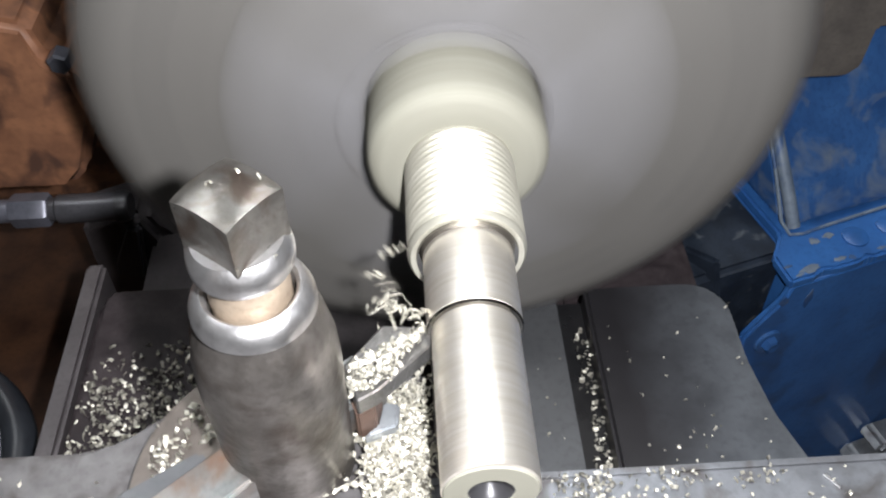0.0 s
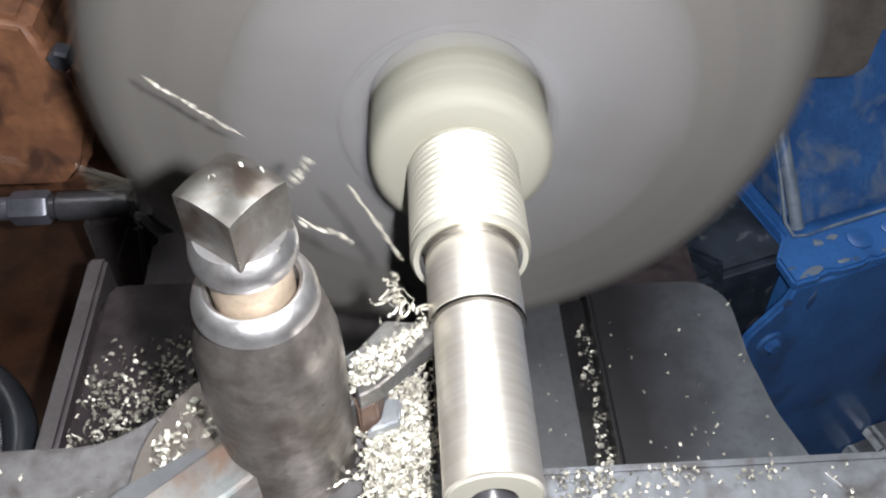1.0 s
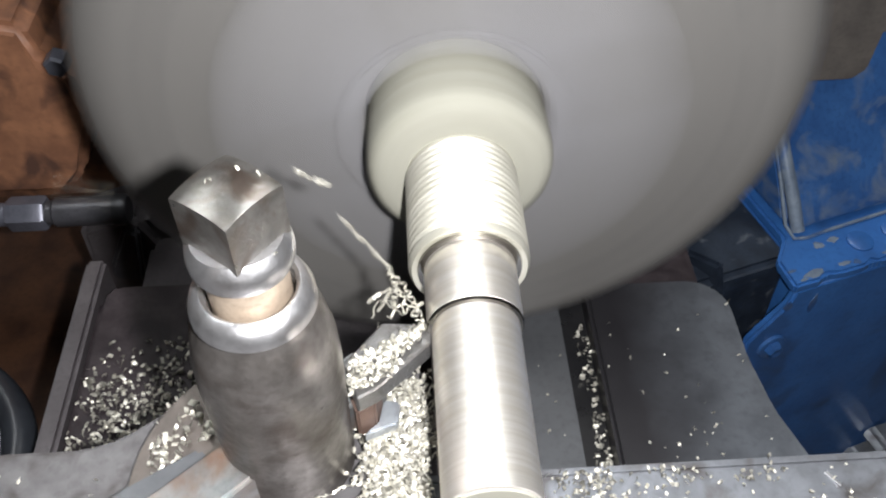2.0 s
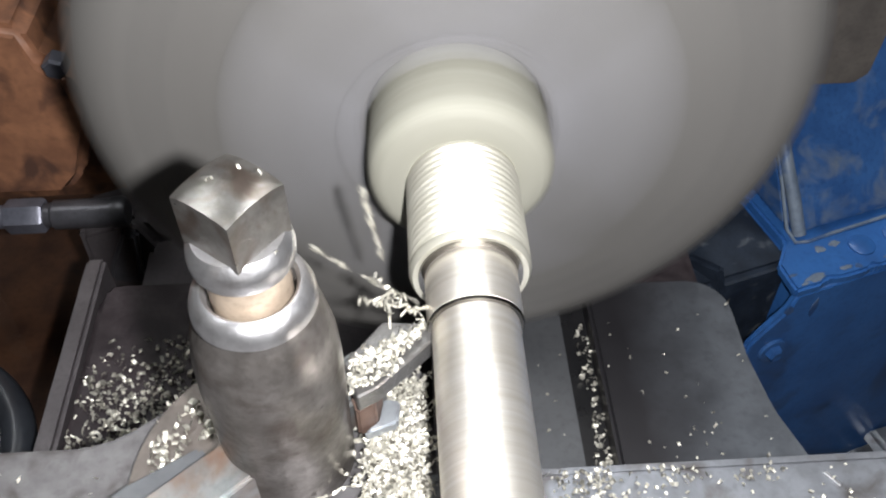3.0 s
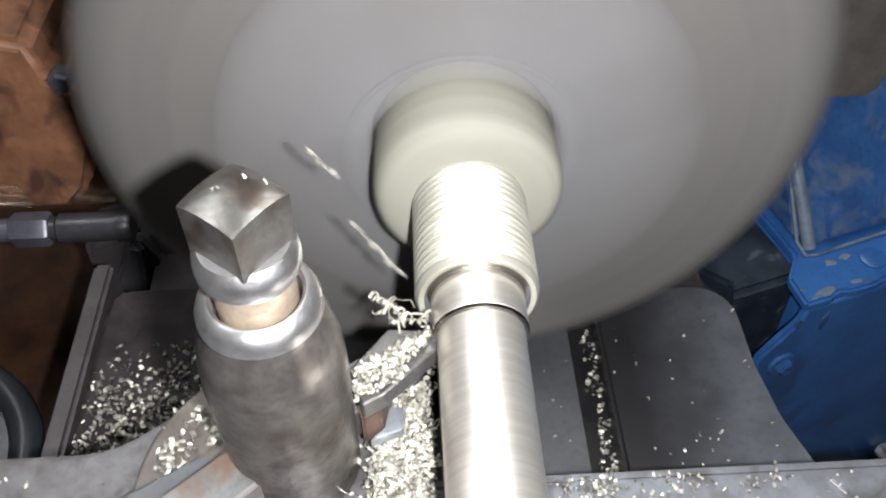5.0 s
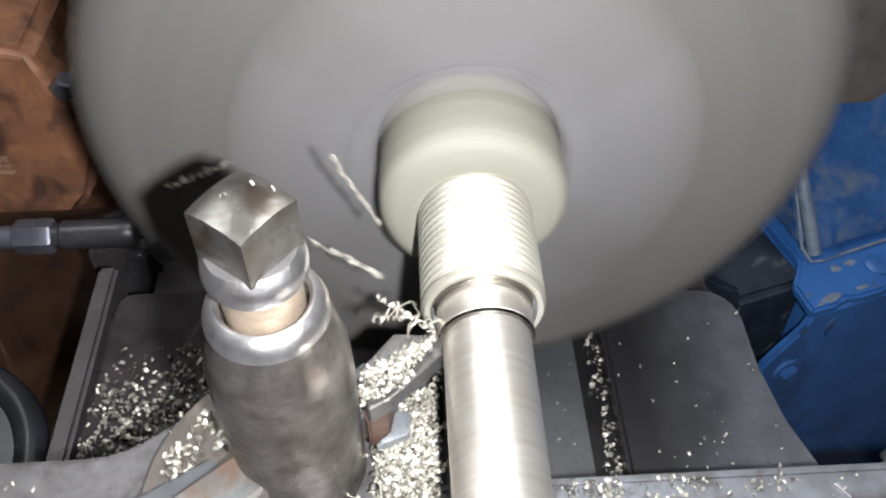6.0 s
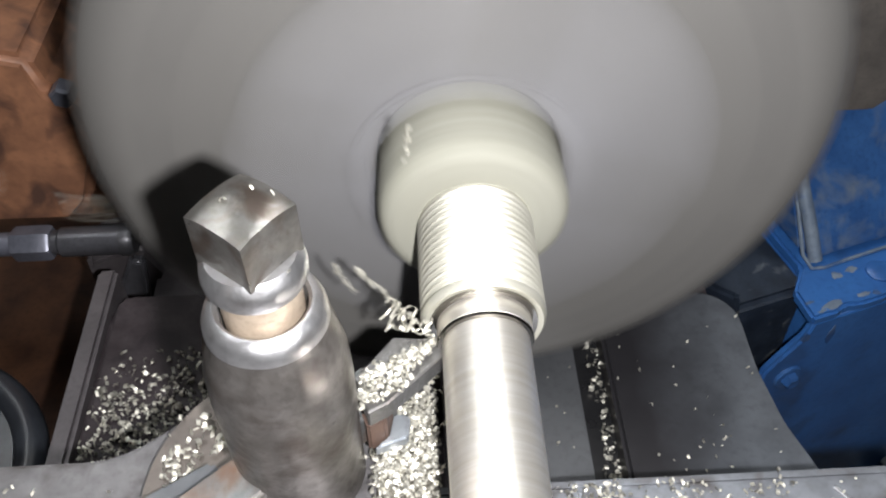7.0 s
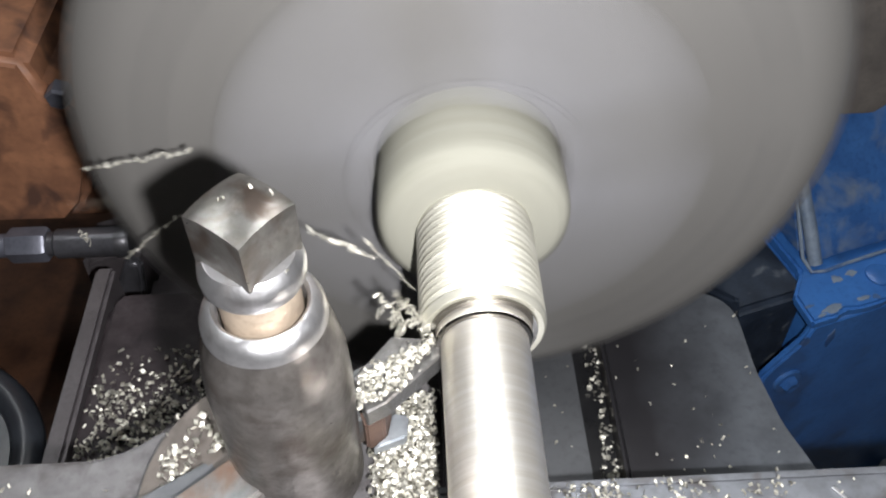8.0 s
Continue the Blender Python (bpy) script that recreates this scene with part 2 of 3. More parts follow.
def build_chuck():
    chuck = thing("lathe_chuck", pose(0, 0, 0), "large grey steel lathe chuck spinning on the spindle", "chuck")
    R = 0.1318
    body = [(0.0, YC + 0.085), (R - 0.012, YC + 0.085), (R, YC + 0.078)] + [(R - 0.020 + 0.020 * math.cos(radians(a)), YC + 0.016 - 0.016 * math.sin(radians(a))) for a in range(0, 91, 9)] + [
            (0.0318, YC - 0.0002), (0.0309, YC + 0.0008), (0.0309, YC + 0.05), (0.0, YC + 0.05)]
    # the rim is generously rounded and the old casting runs slightly out of true
    part("body", lobed(turned(body, 160), 4, 0.0022, 0.10), CHUCK, chuck)
    for k in range(4):
        turn = pose(0, 0, 0, 0, 90 * k, 0)
        bm = bmesh.new()
        w, out = 0.0135, (0.0820, 0.0795, 0.0840, 0.0810)[k]
        plan = [(-w, 0.0312), (w, 0.0312)] + [(w * math.cos(radians(d)), out - w + w * math.sin(radians(d))) for d in range(0, 181, 20)]
        a = [bm.verts.new((x, YC + 0.002, r)) for x, r in plan]
        b = [bm.verts.new((x, YC - 0.0080, r)) for x, r in plan]
        bm.faces.new(a), bm.faces.new(b[::-1])
        for i in range(len(a)):
            j = (i + 1) % len(a)
            bm.faces.new((a[i], b[i], b[j], a[j]))
        bmesh.ops.recalc_face_normals(bm, faces=bm.faces)
        bmesh.ops.bevel(bm, geom=list(bm.edges), offset=0.0014, segments=2, affect="EDGES")
        step = box(-0.0100, 0.0100, 0.0325, 0.0410, YC - 0.0115, YC - 0.0082, 0.0012)
        for v in step.verts:
            v.co = Vector((v.co.x, v.co.z, v.co.y))
        bmesh.ops.recalc_face_normals(step, faces=step.faces)
        jaw = part("jaw", moved(bm, turn), JAW, chuck)
        part("jaw_step", moved(step, turn), JAW, jaw)
        sc = turned([(0, YC + 0.03), (0.0065, YC + 0.03), (0.0065, YC - 0.0012), (0.004, YC - 0.0016), (0.004, YC + 0.003), (0, YC + 0.003)], 20)
        part("jaw_screw", moved(sc, turn @ pose(0, 0, 0.104)), BLACK, chuck)
    return chuck


def build_workpiece():
    end = -0.078
    work = thing("workpiece", pose(0, 0, 0), "round stepped cream metal bar being turned in the chuck", "workpiece")
    shaft = [(0, end + 0.012), (0.0030, end + 0.0115), (0.0034, end + 0.0035), (0.0056, end + 0.0006), (0.0119, end + 0.0004), (0.0125, end + 0.0010)]
    y = end + 0.003
    while y < 0.004:
        shaft.append((0.0125 - 0.00002 * (len(shaft) % 2), y))
        y += 0.0011
    shaft.append((0, 0.004))
    part("shaft", turned(shaft, 96), TURNED, work, "bright freshly turned slim shaft with a centre hole")
    # Black lining stands in for the shade inside the hole.
    part("centre_hole", turned([(0, end + 0.0105), (0.0026, end + 0.0100), (0.0031, end + 0.0036), (0.0052, end + 0.0008), (0.0056, end + 0.0003), (0.0059, end + 0.0003), (0.0059, end + 0.0009)], 48), BLACK, work, "drilled centre hole with its shade as a black lining")
    part("end_face", turned([(0.0056, end + 0.0005), (0.0060, end), (0.0117, end), (0.0121, end + 0.0005)], 96), COLLAR, work, "matt cream end face round the centre hole")
    sleeve = [(0.0126, 0.0008), (0.0148, 0.0006), (0.0172, 0.0), (0.0180, 0.0011)]
    y = 0.0024
    while y < 0.0395:
        sleeve += [(0.01765 + 0.00065 * math.cos(2 * math.pi * k / 8) ** 3, y + 0.0027 * k / 8) for k in range(8)]
        y += 0.0027
    sleeve += [(0.018, 0.0415), (0, 0.0415)]
    part("ridged_section", turned([(0, 0.0012)] + sleeve, 96), ROUGHED, work, "cream thicker section with rough ring-shaped tool ridges")
    part("shoulder_face", turned([(0.0124, 0.0000), (0.0154, -0.0004), (0.0157, 0.0006), (0.0124, 0.0012)], 96, closed=True), POLISHED, work, "smooth faced shoulder")
    collar = [(0, 0.0405), (0.0185, 0.0402), (0.0255, 0.0408), (0.0280, 0.0418), (0.0297, 0.0434), (0.0305, 0.0458), (0.0308, 0.0490), (0.0308, 0.0580), (0.0306, 0.0640), (0.0306, 0.090), (0, 0.090)]
    part("collar", lobed(turned(collar, 128), 3, 0.0008, 0.022), COLLAR, work, "wide rough cream collar gripped by the jaws")
    # the layer that the tool is taking off: it goes into the ridged section as the cut proceeds
    layer = part("uncut_layer", turned([(0.01235, 0.0), (0.0128, 0.0002), (0.01365, 0.0010), (0.0137, 0.0016), (0.0137, 0.034), (0.01235, 0.034)], 96), TURNED, work, "slightly thicker ring not yet cut away")
    part("cut_face", turned([(0.01245, -0.0004), (0.0134, -0.0002), (0.01378, 0.0006), (0.01245, 0.0006)], 96, closed=True), POLISHED, layer, "freshly cut step, its dark reflection put into the colour")
    return work, layer


chuck = build_chuck()
workpiece, uncut_layer = build_workpiece()


# ---- headstock side ----
def build_headstock():
    # brown casting beside and behind the chuck
    h = thing("headstock", pose(0, 0, 0), "brown painted lathe headstock casting with worn patches", "headstock")
    out = [(-0.494, -0.1435), (-0.2073, -0.1474), (-0.1938, -0.1332), (-0.1788, -0.0937), (-0.1835, -0.0683), (-0.193, -0.0604), (-0.1978, -0.0407), (-0.2326, -0.032), (-0.494, -0.0304)]
    bm = slab(out, 0, 0.10, 0.005, 3)
    part("gear_cover", moved(bm, pose(0, 0.30, 0, 90)), BROWN, h, "faceted brown cover with bare patches")
    part("back_wall", box(-0.62, -0.16, 0.41, 0.46, -0.75, 0.35, 0.006), BROWN, h)
    part("spindle_nose", turned([(0, 0.15), (0.07, 0.15), (0.07, 0.42), (0, 0.42)], 64), DARKIRON, h)
    part("main_casting", box(-0.16, 0.17, 0.24, 0.7, -0.75, 0.22, 0.01, 3), DARKIRON, h)
    bolt = turned([(0, 0), (0.0048, 0), (0.0060, 0.0014), (0.0060, 0.0095), (0, 0.0095)], 6)
    part("cover_bolt", moved(bolt, pose(-0.1845, 0.1915, -0.0580, 0, 0, 0) @ pose(0, 0, 0, 0, 20, 0)), HEXSTEEL, h, "dull steel hexagon bolt")
    return h


def build_lever():
    lever = thing("control_lever", pose(0, 0, 0), "black steel lever bar with a hexagonal sleeve", "lever")
    t = pose(-0.1779, 0.185, -0.1469, 0, 0, 90)
    part("bar", moved(turned([(0, 0), (0.0069, 0), (0.0081, 0.0012), (0.0081, 0.0324), (0.0066, 0.0340), (0.0066, 0.0373), (0, 0.0373)], 40), t), LEVERBAR, lever)
    part("hexagon_sleeve", moved(turned([(0, 0.0373), (0.0085, 0.0373), (0.0096, 0.0389), (0.0096, 0.0567), (0.0085, 0.0583), (0, 0.0583)], 6), t @ pose(0, 0, 0, 0, 15, 0)), HEXSTEEL, lever, "dull blue-black hexagonal sleeve")
    part("stem", moved(turned([(0, 0.0570), (0.0065, 0.0570), (0.0065, 0.10), (0, 0.10)], 30), t), HEXSTEEL, lever)
    part("pivot_cap", moved(turned([(0, -0.0065), (0.0073, -0.0065), (0.0089, -0.004), (0.0089, 0.0008), (0, 0.0008)], 30), t), BLACK, lever)
    return lever


def build_bed():
    bed = thing("lathe_bed", pose(0, 0, 0), "dark oily cast-iron lathe bed under the carriage", "lathe bed")
    part("front_way", box(-0.17, -0.09, -1.0, 0.24, -0.26, -0.1815, 0.004), DARKIRON, bed)
    part("rear_way", box(0.06, 0.14, -1.0, 0.24, -0.26, -0.1815, 0.004), WING, bed)
    part("web", box(-0.0895, 0.0595, -1.0, 0.24, -0.26, -0.215, 0.003), DARKIRON, bed)
    part("chip_tray", box(-0.55, -0.162, -1.0, 0.40, -0.345, -0.33, 0.003), DARKWOOD, bed, "dark brown stained chip tray")
    part("pedestal", box(-0.16, 0.14, -1.1, 0.24, -1.05, -0.265, 0.006), DARKIRON, bed)
    # bracket under the chuck, beside the lever
    br = slab([(-0.2074, -0.1678), (-0.2076, -0.1795), (-0.2082, -0.2042), (-0.2054, -0.2309), (-0.1922, -0.2514), (-0.1291, -0.2514), (-0.1291, -0.2025), (-0.1616, -0.1781), (-0.1689, -0.1613), (-0.1786, -0.1584)], 0, 0.034, 0.006, 3)
    part("end_bracket", moved(br, pose(0, 0.224, 0, 90)), DARKIRON, bed, "dark rounded cast bracket below the chuck")
    block = slab([(-0.1786, -0.1612), (-0.1704, -0.1639), (-0.1769, -0.2064), (-0.1943, -0.2014), (-0.1932, -0.1916)], 0, 0.007, 0.0022, 3)
    part("bracket_lug", moved(block, pose(0, 0.1895, 0, 90)), LEVERBAR, bed, "bevelled black lug on the bracket")
    return bed


def tube(path, r, n=8):
    """A round bead along a path of points."""
    bm, rings = bmesh.new(), []
    for k, p in enumerate(path):
        way = (Vector(path[min(k + 1, len(path) - 1)]) - Vector(path[max(k - 1, 0)])).normalized()
        side = way.cross(Vector((0, 0, 1))).normalized()
        up = side.cross(way)
        rings.append([bm.verts.new(Vector(p) + r * (math.cos(2 * math.pi * i / n) * side + math.sin(2 * math.pi * i / n) * up)) for i in range(n)])
    for a, b in zip(rings, rings[1:]):
        for i in range(n):
            j = (i + 1) % n
            bm.faces.new((a[i], a[j], b[j], b[i]))
    bm.faces.new(rings[0][::-1]), bm.faces.new(rings[-1])
    bmesh.ops.recalc_face_normals(bm, faces=bm.faces)
    return bm


def flake(cx, cy, rx, ry, z0, z1, rng):
    """An irregular patch where the paint has broken away."""
    n = 13
    return slab([(cx + rx * rng.uniform(0.55, 1.15) * math.cos(2 * math.pi * k / n), cy + ry * rng.uniform(0.55, 1.15) * math.sin(2 * math.pi * k / n)) for k in range(n)], z0, z1, 0.0002, 1)


def build_blue_cover():
    rng = random.Random(21)
    c = thing("blue_cover", pose(0.19, 0.15, 0, 0, 0, 17) @ pose(-0.19, -0.15, 0), "scuffed blue painted machine cover with worn pale edges", "machine cover")
    front = [(0.186, -1.05), (0.75, -1.05), (0.75, -0.2137), (0.210, -0.2137), (0.2065, -0.2270), (0.1920, -0.2450), (0.186, -0.2540)]
    part("front_panel", moved(slab(front, -0.158, -0.152, 0.002, 3), pose(0, 0, 0, 90)), BLUE, c, "smooth deep blue front panel")
    part("lower_body", box(0.222, 0.75, 0.1582, 0.36, -1.05, -0.2137, 0.002, 2), BLUE, c)
    # the ledge: its front edge is chipped and wavy
    edge = [(0.205 + 0.0046 * k, 0.1505 + 0.0013 * noise.noise(Vector((k * 0.9, 2, 0))) + (0.0022 if k in (5, 6, 12) else 0)) for k in range(26)]
    ledge = slab([(0.2215, 0.25), (0.2215, 0.187), (0.207, 0.172)] + edge + [(0.75, 0.151), (0.75, 0.25)], -0.2135, -0.2055, 0.0018, 2)
    part("ledge", ledge, BLUE, c, "blue ledge with a chipped front edge")
    prof = [(0.183, -0.2053), (0.205, -0.172), (0.262, -0.105), (0.33, 0.05), (0.40, 0.05), (0.40, -0.2053)]
    bm = bmesh.new()
    a = [bm.verts.new((0.2235, y, z)) for y, z in prof]
    b = [bm.verts.new((0.75, y, z)) for y, z in prof]
    bm.faces.new(a), bm.faces.new(b[::-1])
    for i in range(len(a)):
        j = (i + 1) % len(a)
        bm.faces.new((a[i], b[i], b[j], a[j]))
    bmesh.ops.recalc_face_normals(bm, faces=bm.faces)
    bmesh.ops.bevel(bm, geom=list(bm.edges), offset=0.007, segments=3, affect="EDGES")
    part("sloped_hood", bm, HOODBLUE, c, "faded mottled blue hood")
    # pale rubbed bead where hood and ledge meet, turning up along the hood's corner
    path = [(0.2255, 0.262, -0.108), (0.2235, 0.232, -0.142), (0.2225, 0.205, -0.175), (0.2225, 0.190, -0.198), (0.2260, 0.1830, -0.2045), (0.2340, 0.1812, -0.2050), (0.2500, 0.1818, -0.2045), (0.29, 0.1822, -0.204), (0.40, 0.1815, -0.204), (0.75, 0.1815, -0.204)]
    part("bead", tube(path, 0.0011), PALEBLUE, c, "edge bead rubbed to pale primer")
    rib = [(0.2285, 0.262, -0.112), (0.2290, 0.225, -0.153), (0.2300, 0.200, -0.184), (0.2310, 0.187, -0.2035)]
    part("corner_rib", tube(rib, 0.0042, 12), PALEBLUE, c, "worn pale corner of the hood")
    for x, y in ((0.2625, 0.1675), (0.2880, 0.1680)):
        part("boss", moved(turned([(0, -0.0008), (0.0072, -0.0008), (0.0080, 0.0), (0.0080, 0.0012), (0.0070, 0.0017), (0, 0.0017)], 28, axis="z"), pose(x, y, -0.2055)), BLUE, c, "round dark blue boss on the ledge")
    for cx, cy, rx, ry in ((0.2215, 0.1555, 0.0085, 0.0034), (0.2130, 0.1535, 0.0030, 0.0012), (0.2430, 0.1560, 0.0050, 0.0020), (0.2510, 0.1545, 0.0025, 0.0022), (0.2100, 0.1615, 0.0042, 0.0011), (0.2720, 0.1545, 0.0035, 0.0016), (0.2370, 0.1735, 0.0050, 0.0032), (0.2480, 0.1745, 0.0040, 0.0026)):
        part("bare_patch", flake(cx, cy, rx, ry, -0.2056, -0.2051, rng), PALEBLUE, c, "pale patch where paint has chipped off")
    for x, z, w, h in ((0.207, -0.226, 0.0040, 0.0045), (0.226, -0.231, 0.0035, 0.0085)):
        part("bare_patch", moved(flake(0, 0, w, h, 0, 0.0005, rng), pose(x, 0.1521, z, 90)), HOODBLUE, c, "faded patch on the front face")
    # raised bolt head with a rubbed rim
    bolt = part("cover_bolt", moved(turned([(0, 0.0005), (0.0040, 0.0), (0.0055, 0.0012), (0.0060, 0.0050), (0, 0.0050)], 6), pose(0.206, 0.1452, -0.2645)), BLUE, c, "scuffed blue bolt head")
    part("washer", moved(turned([(0.0035, 0.0), (0.0090, 0.0), (0.0098, 0.0008), (0.0098, 0.0020), (0.0035, 0.0020)], 28, closed=True), pose(0.206, 0.1500, -0.2645)), HOODBLUE, bolt, "faded rubbed washer")
    # clutter beside the cover; the near-black block fills in the gap's shade
    part("side_casting", box(0.145, 0.2208, 0.174, 0.30, -0.55, -0.210, 0.004, 3), SLATE, c, "dirty slate-grey casting, darkened to fill in the gap's shade")
    part("side_fin", moved(box(-0.0030, 0.0030, -0.013, 0.013, -0.09, 0.0, 0.0026, 4), pose(0.1650, 0.187, -0.2005, -14, 0, 22)), SLATE, c, "thick dirty fin")
    for x, z, tilt, size in ((0.362, -0.450, -8, 0.75), (0.352, -0.474, -2, 0.8)):
        lug = slab([(-0.022 * size, -0.002), (-0.012 * size, 0.007 * size), (0.03, 0.010 * size), (0.03, -0.010 * size), (-0.012 * size, -0.006 * size)], 0, 0.025, 0.003, 3)
        part("lug", moved(lug, pose(x, 0.1535, z, 90) @ pose(0, 0, 0, 0, 0, tilt)), PLATE, c, "pale grey tapered lug low on the cover")
    return c


def build_rear_bracket():
    b = thing("rear_bracket", pose(0, 0, 0), "tan grey bracket reaching down behind the chuck", "bracket")
    out = [(0.15, -0.092), (0.217, -0.092), (0.2235, -0.086), (0.2245, -0.062), (0.28, -0.058), (0.28, 0.20), (0.15, 0.20)]
    part("plate", moved(slab(out, -0.006, 0.0, 0.0015, 2), pose(0, 0.20, 0, 90)), TAN, b)
    part("arm", box(0.16, 0.25, 0.2065, 0.3, 0.1, 0.14, 0.004), TAN, b)
    return b


build_headstock()
build_lever()
build_bed()
build_blue_cover()
build_rear_bracket()


# ---- carriage ----
def arc(cx, cy, r, a0, a1, n=10):
    return [(cx + r * math.cos(radians(a0 + (a1 - a0) * k / n)), cy + r * math.sin(radians(a0 + (a1 - a0) * k / n))) for k in range(n + 1)]


def build_saddle():
    s = riding(thing("carriage_saddle", pose(0, 0, 0), "oily grey cast-iron carriage saddle with swarf on it", "saddle"))
    zt = -0.140
    right = [(0.0656, -0.12), (0.195, -0.12), (0.1713, -0.0587), (0.1487, -0.0028), (0.1387, 0.0278), (0.1347, 0.0570)] + arc(0.1154, 0.0849, 0.0193, 0, 90, 8) + [(0.0656, 0.1042)]
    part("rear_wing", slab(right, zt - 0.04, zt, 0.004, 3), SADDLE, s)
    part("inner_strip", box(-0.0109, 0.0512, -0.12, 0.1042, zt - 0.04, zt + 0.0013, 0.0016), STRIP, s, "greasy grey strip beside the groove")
    part("oil_groove", box(0.0512, 0.0656, -0.12, 0.1042, zt - 0.04, zt - 0.013, 0), GROOVEBLACK, s, "dark groove with swarf lying in it")
    left = [(-0.1724, -0.12), (-0.0747, -0.12), (-0.0747, 0.1009), (-0.0946, 0.1195), (-0.1677, 0.1195), (-0.1724, 0.1115)]
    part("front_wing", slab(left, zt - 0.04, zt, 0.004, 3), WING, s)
    part("front_rim", box(-0.1824, -0.1726, -0.12, 0.134, zt - 0.065, zt + 0.0027, 0.002), DARKIRON, s, "bare steel rim of the front wing")
    part("apron", box(-0.1820, -0.1745, -0.2, 0.11, -0.32, zt - 0.066, 0.002), DARKIRON, s)
    part("bridge", box(-0.0745, -0.0111, -0.2, 0.034, zt - 0.04, zt - 0.005, 0.002), DARKIRON, s)
    return s


def build_cross_slide():
    c = riding(thing("cross_slide", pose(0, 0, 0), "scraped grey cross slide lying across the saddle", "cross slide"))
    part("slide_body", box(-0.16, 0.36, -0.155, -0.0267, -0.1385, -0.090, 0.0012), SLIDE, c)
    part("gib_strip", box(-0.16, 0.36, -0.0265, -0.0226, -0.1385, -0.0907, 0.0009), SLIDE, c, "narrow steel gib strip along the edge")
    return c


def build_compound():
    c = riding(thing("compound_rest", pose(0, 0, 0), "grey cast compound rest carrying the tool post", "compound rest"))
    out = [(-0.34, -0.042), (-0.115, -0.041), (-0.105, -0.038), (-0.094, -0.030), (-0.084, -0.0225), (-0.07, -0.018), (-0.0145, -0.018), (-0.0145, -0.16), (-0.34, -0.16)]
    part("top_slide", slab(out, -0.056, -0.030, 0.002, 3), REST, c)
    part("swivel_base", moved(turned([(0, -0.0895), (0.062, -0.0895), (0.062, -0.0562), (0, -0.0562)], 60, axis="z"), pose(-0.078, -0.085, 0)), SADDLE, c)
    return c


def build_tool_post():
    p = riding(thing("tool_post", pose(-0.053, -0.05, 0), "worn round steel tool post with a square-headed clamping screw", "tool post"))
    body = [(0, -0.026), (0.0175, -0.026), (0.0175, -0.012), (0.0178, 0.004), (0.0180, 0.018), (0.0176, 0.028), (0.0160, 0.0365), (0.0145, 0.0395), (0.0139, 0.0415), (0.0136, 0.0440), (0.0125, 0.0455), (0.0105, 0.0458), (0.0098, 0.0450), (0.0098, 0.03), (0, 0.03)]
    part("post_body", turned(body, 72, axis="z"), POST, p)
    lip = [(0.0140, 0.0418), (0.0147, 0.0428), (0.0146, 0.0448), (0.0138, 0.0470), (0.0126, 0.0484), (0.0113, 0.0488), (0.0104, 0.0480), (0.0102, 0.0440)]
    part("post_lip", turned(lip, 72, axis="z", closed=True), BRIGHT, p, "bright polished rim of the post")
    part("screw_thread", turned([(0.0, 0.030)] + [(0.0093 + 0.00012 * (k % 2), 0.040 + 0.0008 * k) for k in range(24)] + [(0, 0.060)], 48, axis="z"), RUSTY, p, "tan oily screw thread")
    part("screw_collar", turned([(0, 0.0560), (0.0092, 0.0560), (0.0108, 0.0567), (0.0116, 0.0582), (0.0118, 0.0605), (0.0114, 0.0632), (0.0100, 0.0650), (0, 0.0655)], 60, axis="z"), BRIGHT, p, "bright round collar of the screw")
    bm, n, half = bmesh.new(), 24, 0.0080
    grid = []
    for i in range(n + 1):
        row = []
        for j in range(n + 1):
            x, y = half * (2 * i / n - 1), half * (2 * j / n - 1)
            r = math.hypot(x, y)
            row.append(bm.verts.new((x, y, 0.0790 - 10 * r * r - 4e4 * r ** 4)))
        grid.append(row)
    for i in range(n):
        for j in range(n):
            bm.faces.new((grid[i][j], grid[i + 1][j], grid[i + 1][j + 1], grid[i][j + 1]))
    rim = [grid[i][0] for i in range(n)] + [grid[n][j] for j in range(n)] + [grid[i][n] for i in range(n, 0, -1)] + [grid[0][j] for j in range(n, 0, -1)]
    foot = [bm.verts.new((v.co.x, v.co.y, 0.0640)) for v in rim]
    for k in range(len(rim)):
        j = (k + 1) % len(rim)
        bm.faces.new((rim[k], foot[k], foot[j], rim[j]))
    bm.faces.new(foot)
    bmesh.ops.recalc_face_normals(bm, faces=bm.faces)
    part("square_head", moved(bm, pose(0.0, 0.0, 0, 0, 0, 51)), SCREW, p, "square screw head with worn crowned top")
    ring = arc(0.001, -0.008, 0.0455, 102, 238, 26) + arc(0, 0, 0.0190, 238, 102, 16)
    part("rocker_washer", slab(ring, -0.0298, -0.0235, 0.0008, 2), WASHER, p, "brown-grey flat washer plate round the foot of the post")
    return p


def build_tool():
    ang = 39.5
    t = riding(thing("cutting_tool", pose(-0.053, -0.0510, 0, 0, 0, ang), "steel bar tool holder with a ground cutting bit", "lathe tool"))
    part("holder_bar", box(-0.085, 0.030, -0.0072, 0.0072, -0.0215, -0.0085, 0.0012), HOLDER, t)
    part("rocker_wedge", slab([(-0.082, 0.0074), (-0.019, 0.0074), (-0.019, 0.0155), (-0.042, 0.0190), (-0.082, 0.0120)], -0.0233, -0.0165, 0.0012), STRIP, t, "scraped steel rocker wedge beside the bar")
    return t


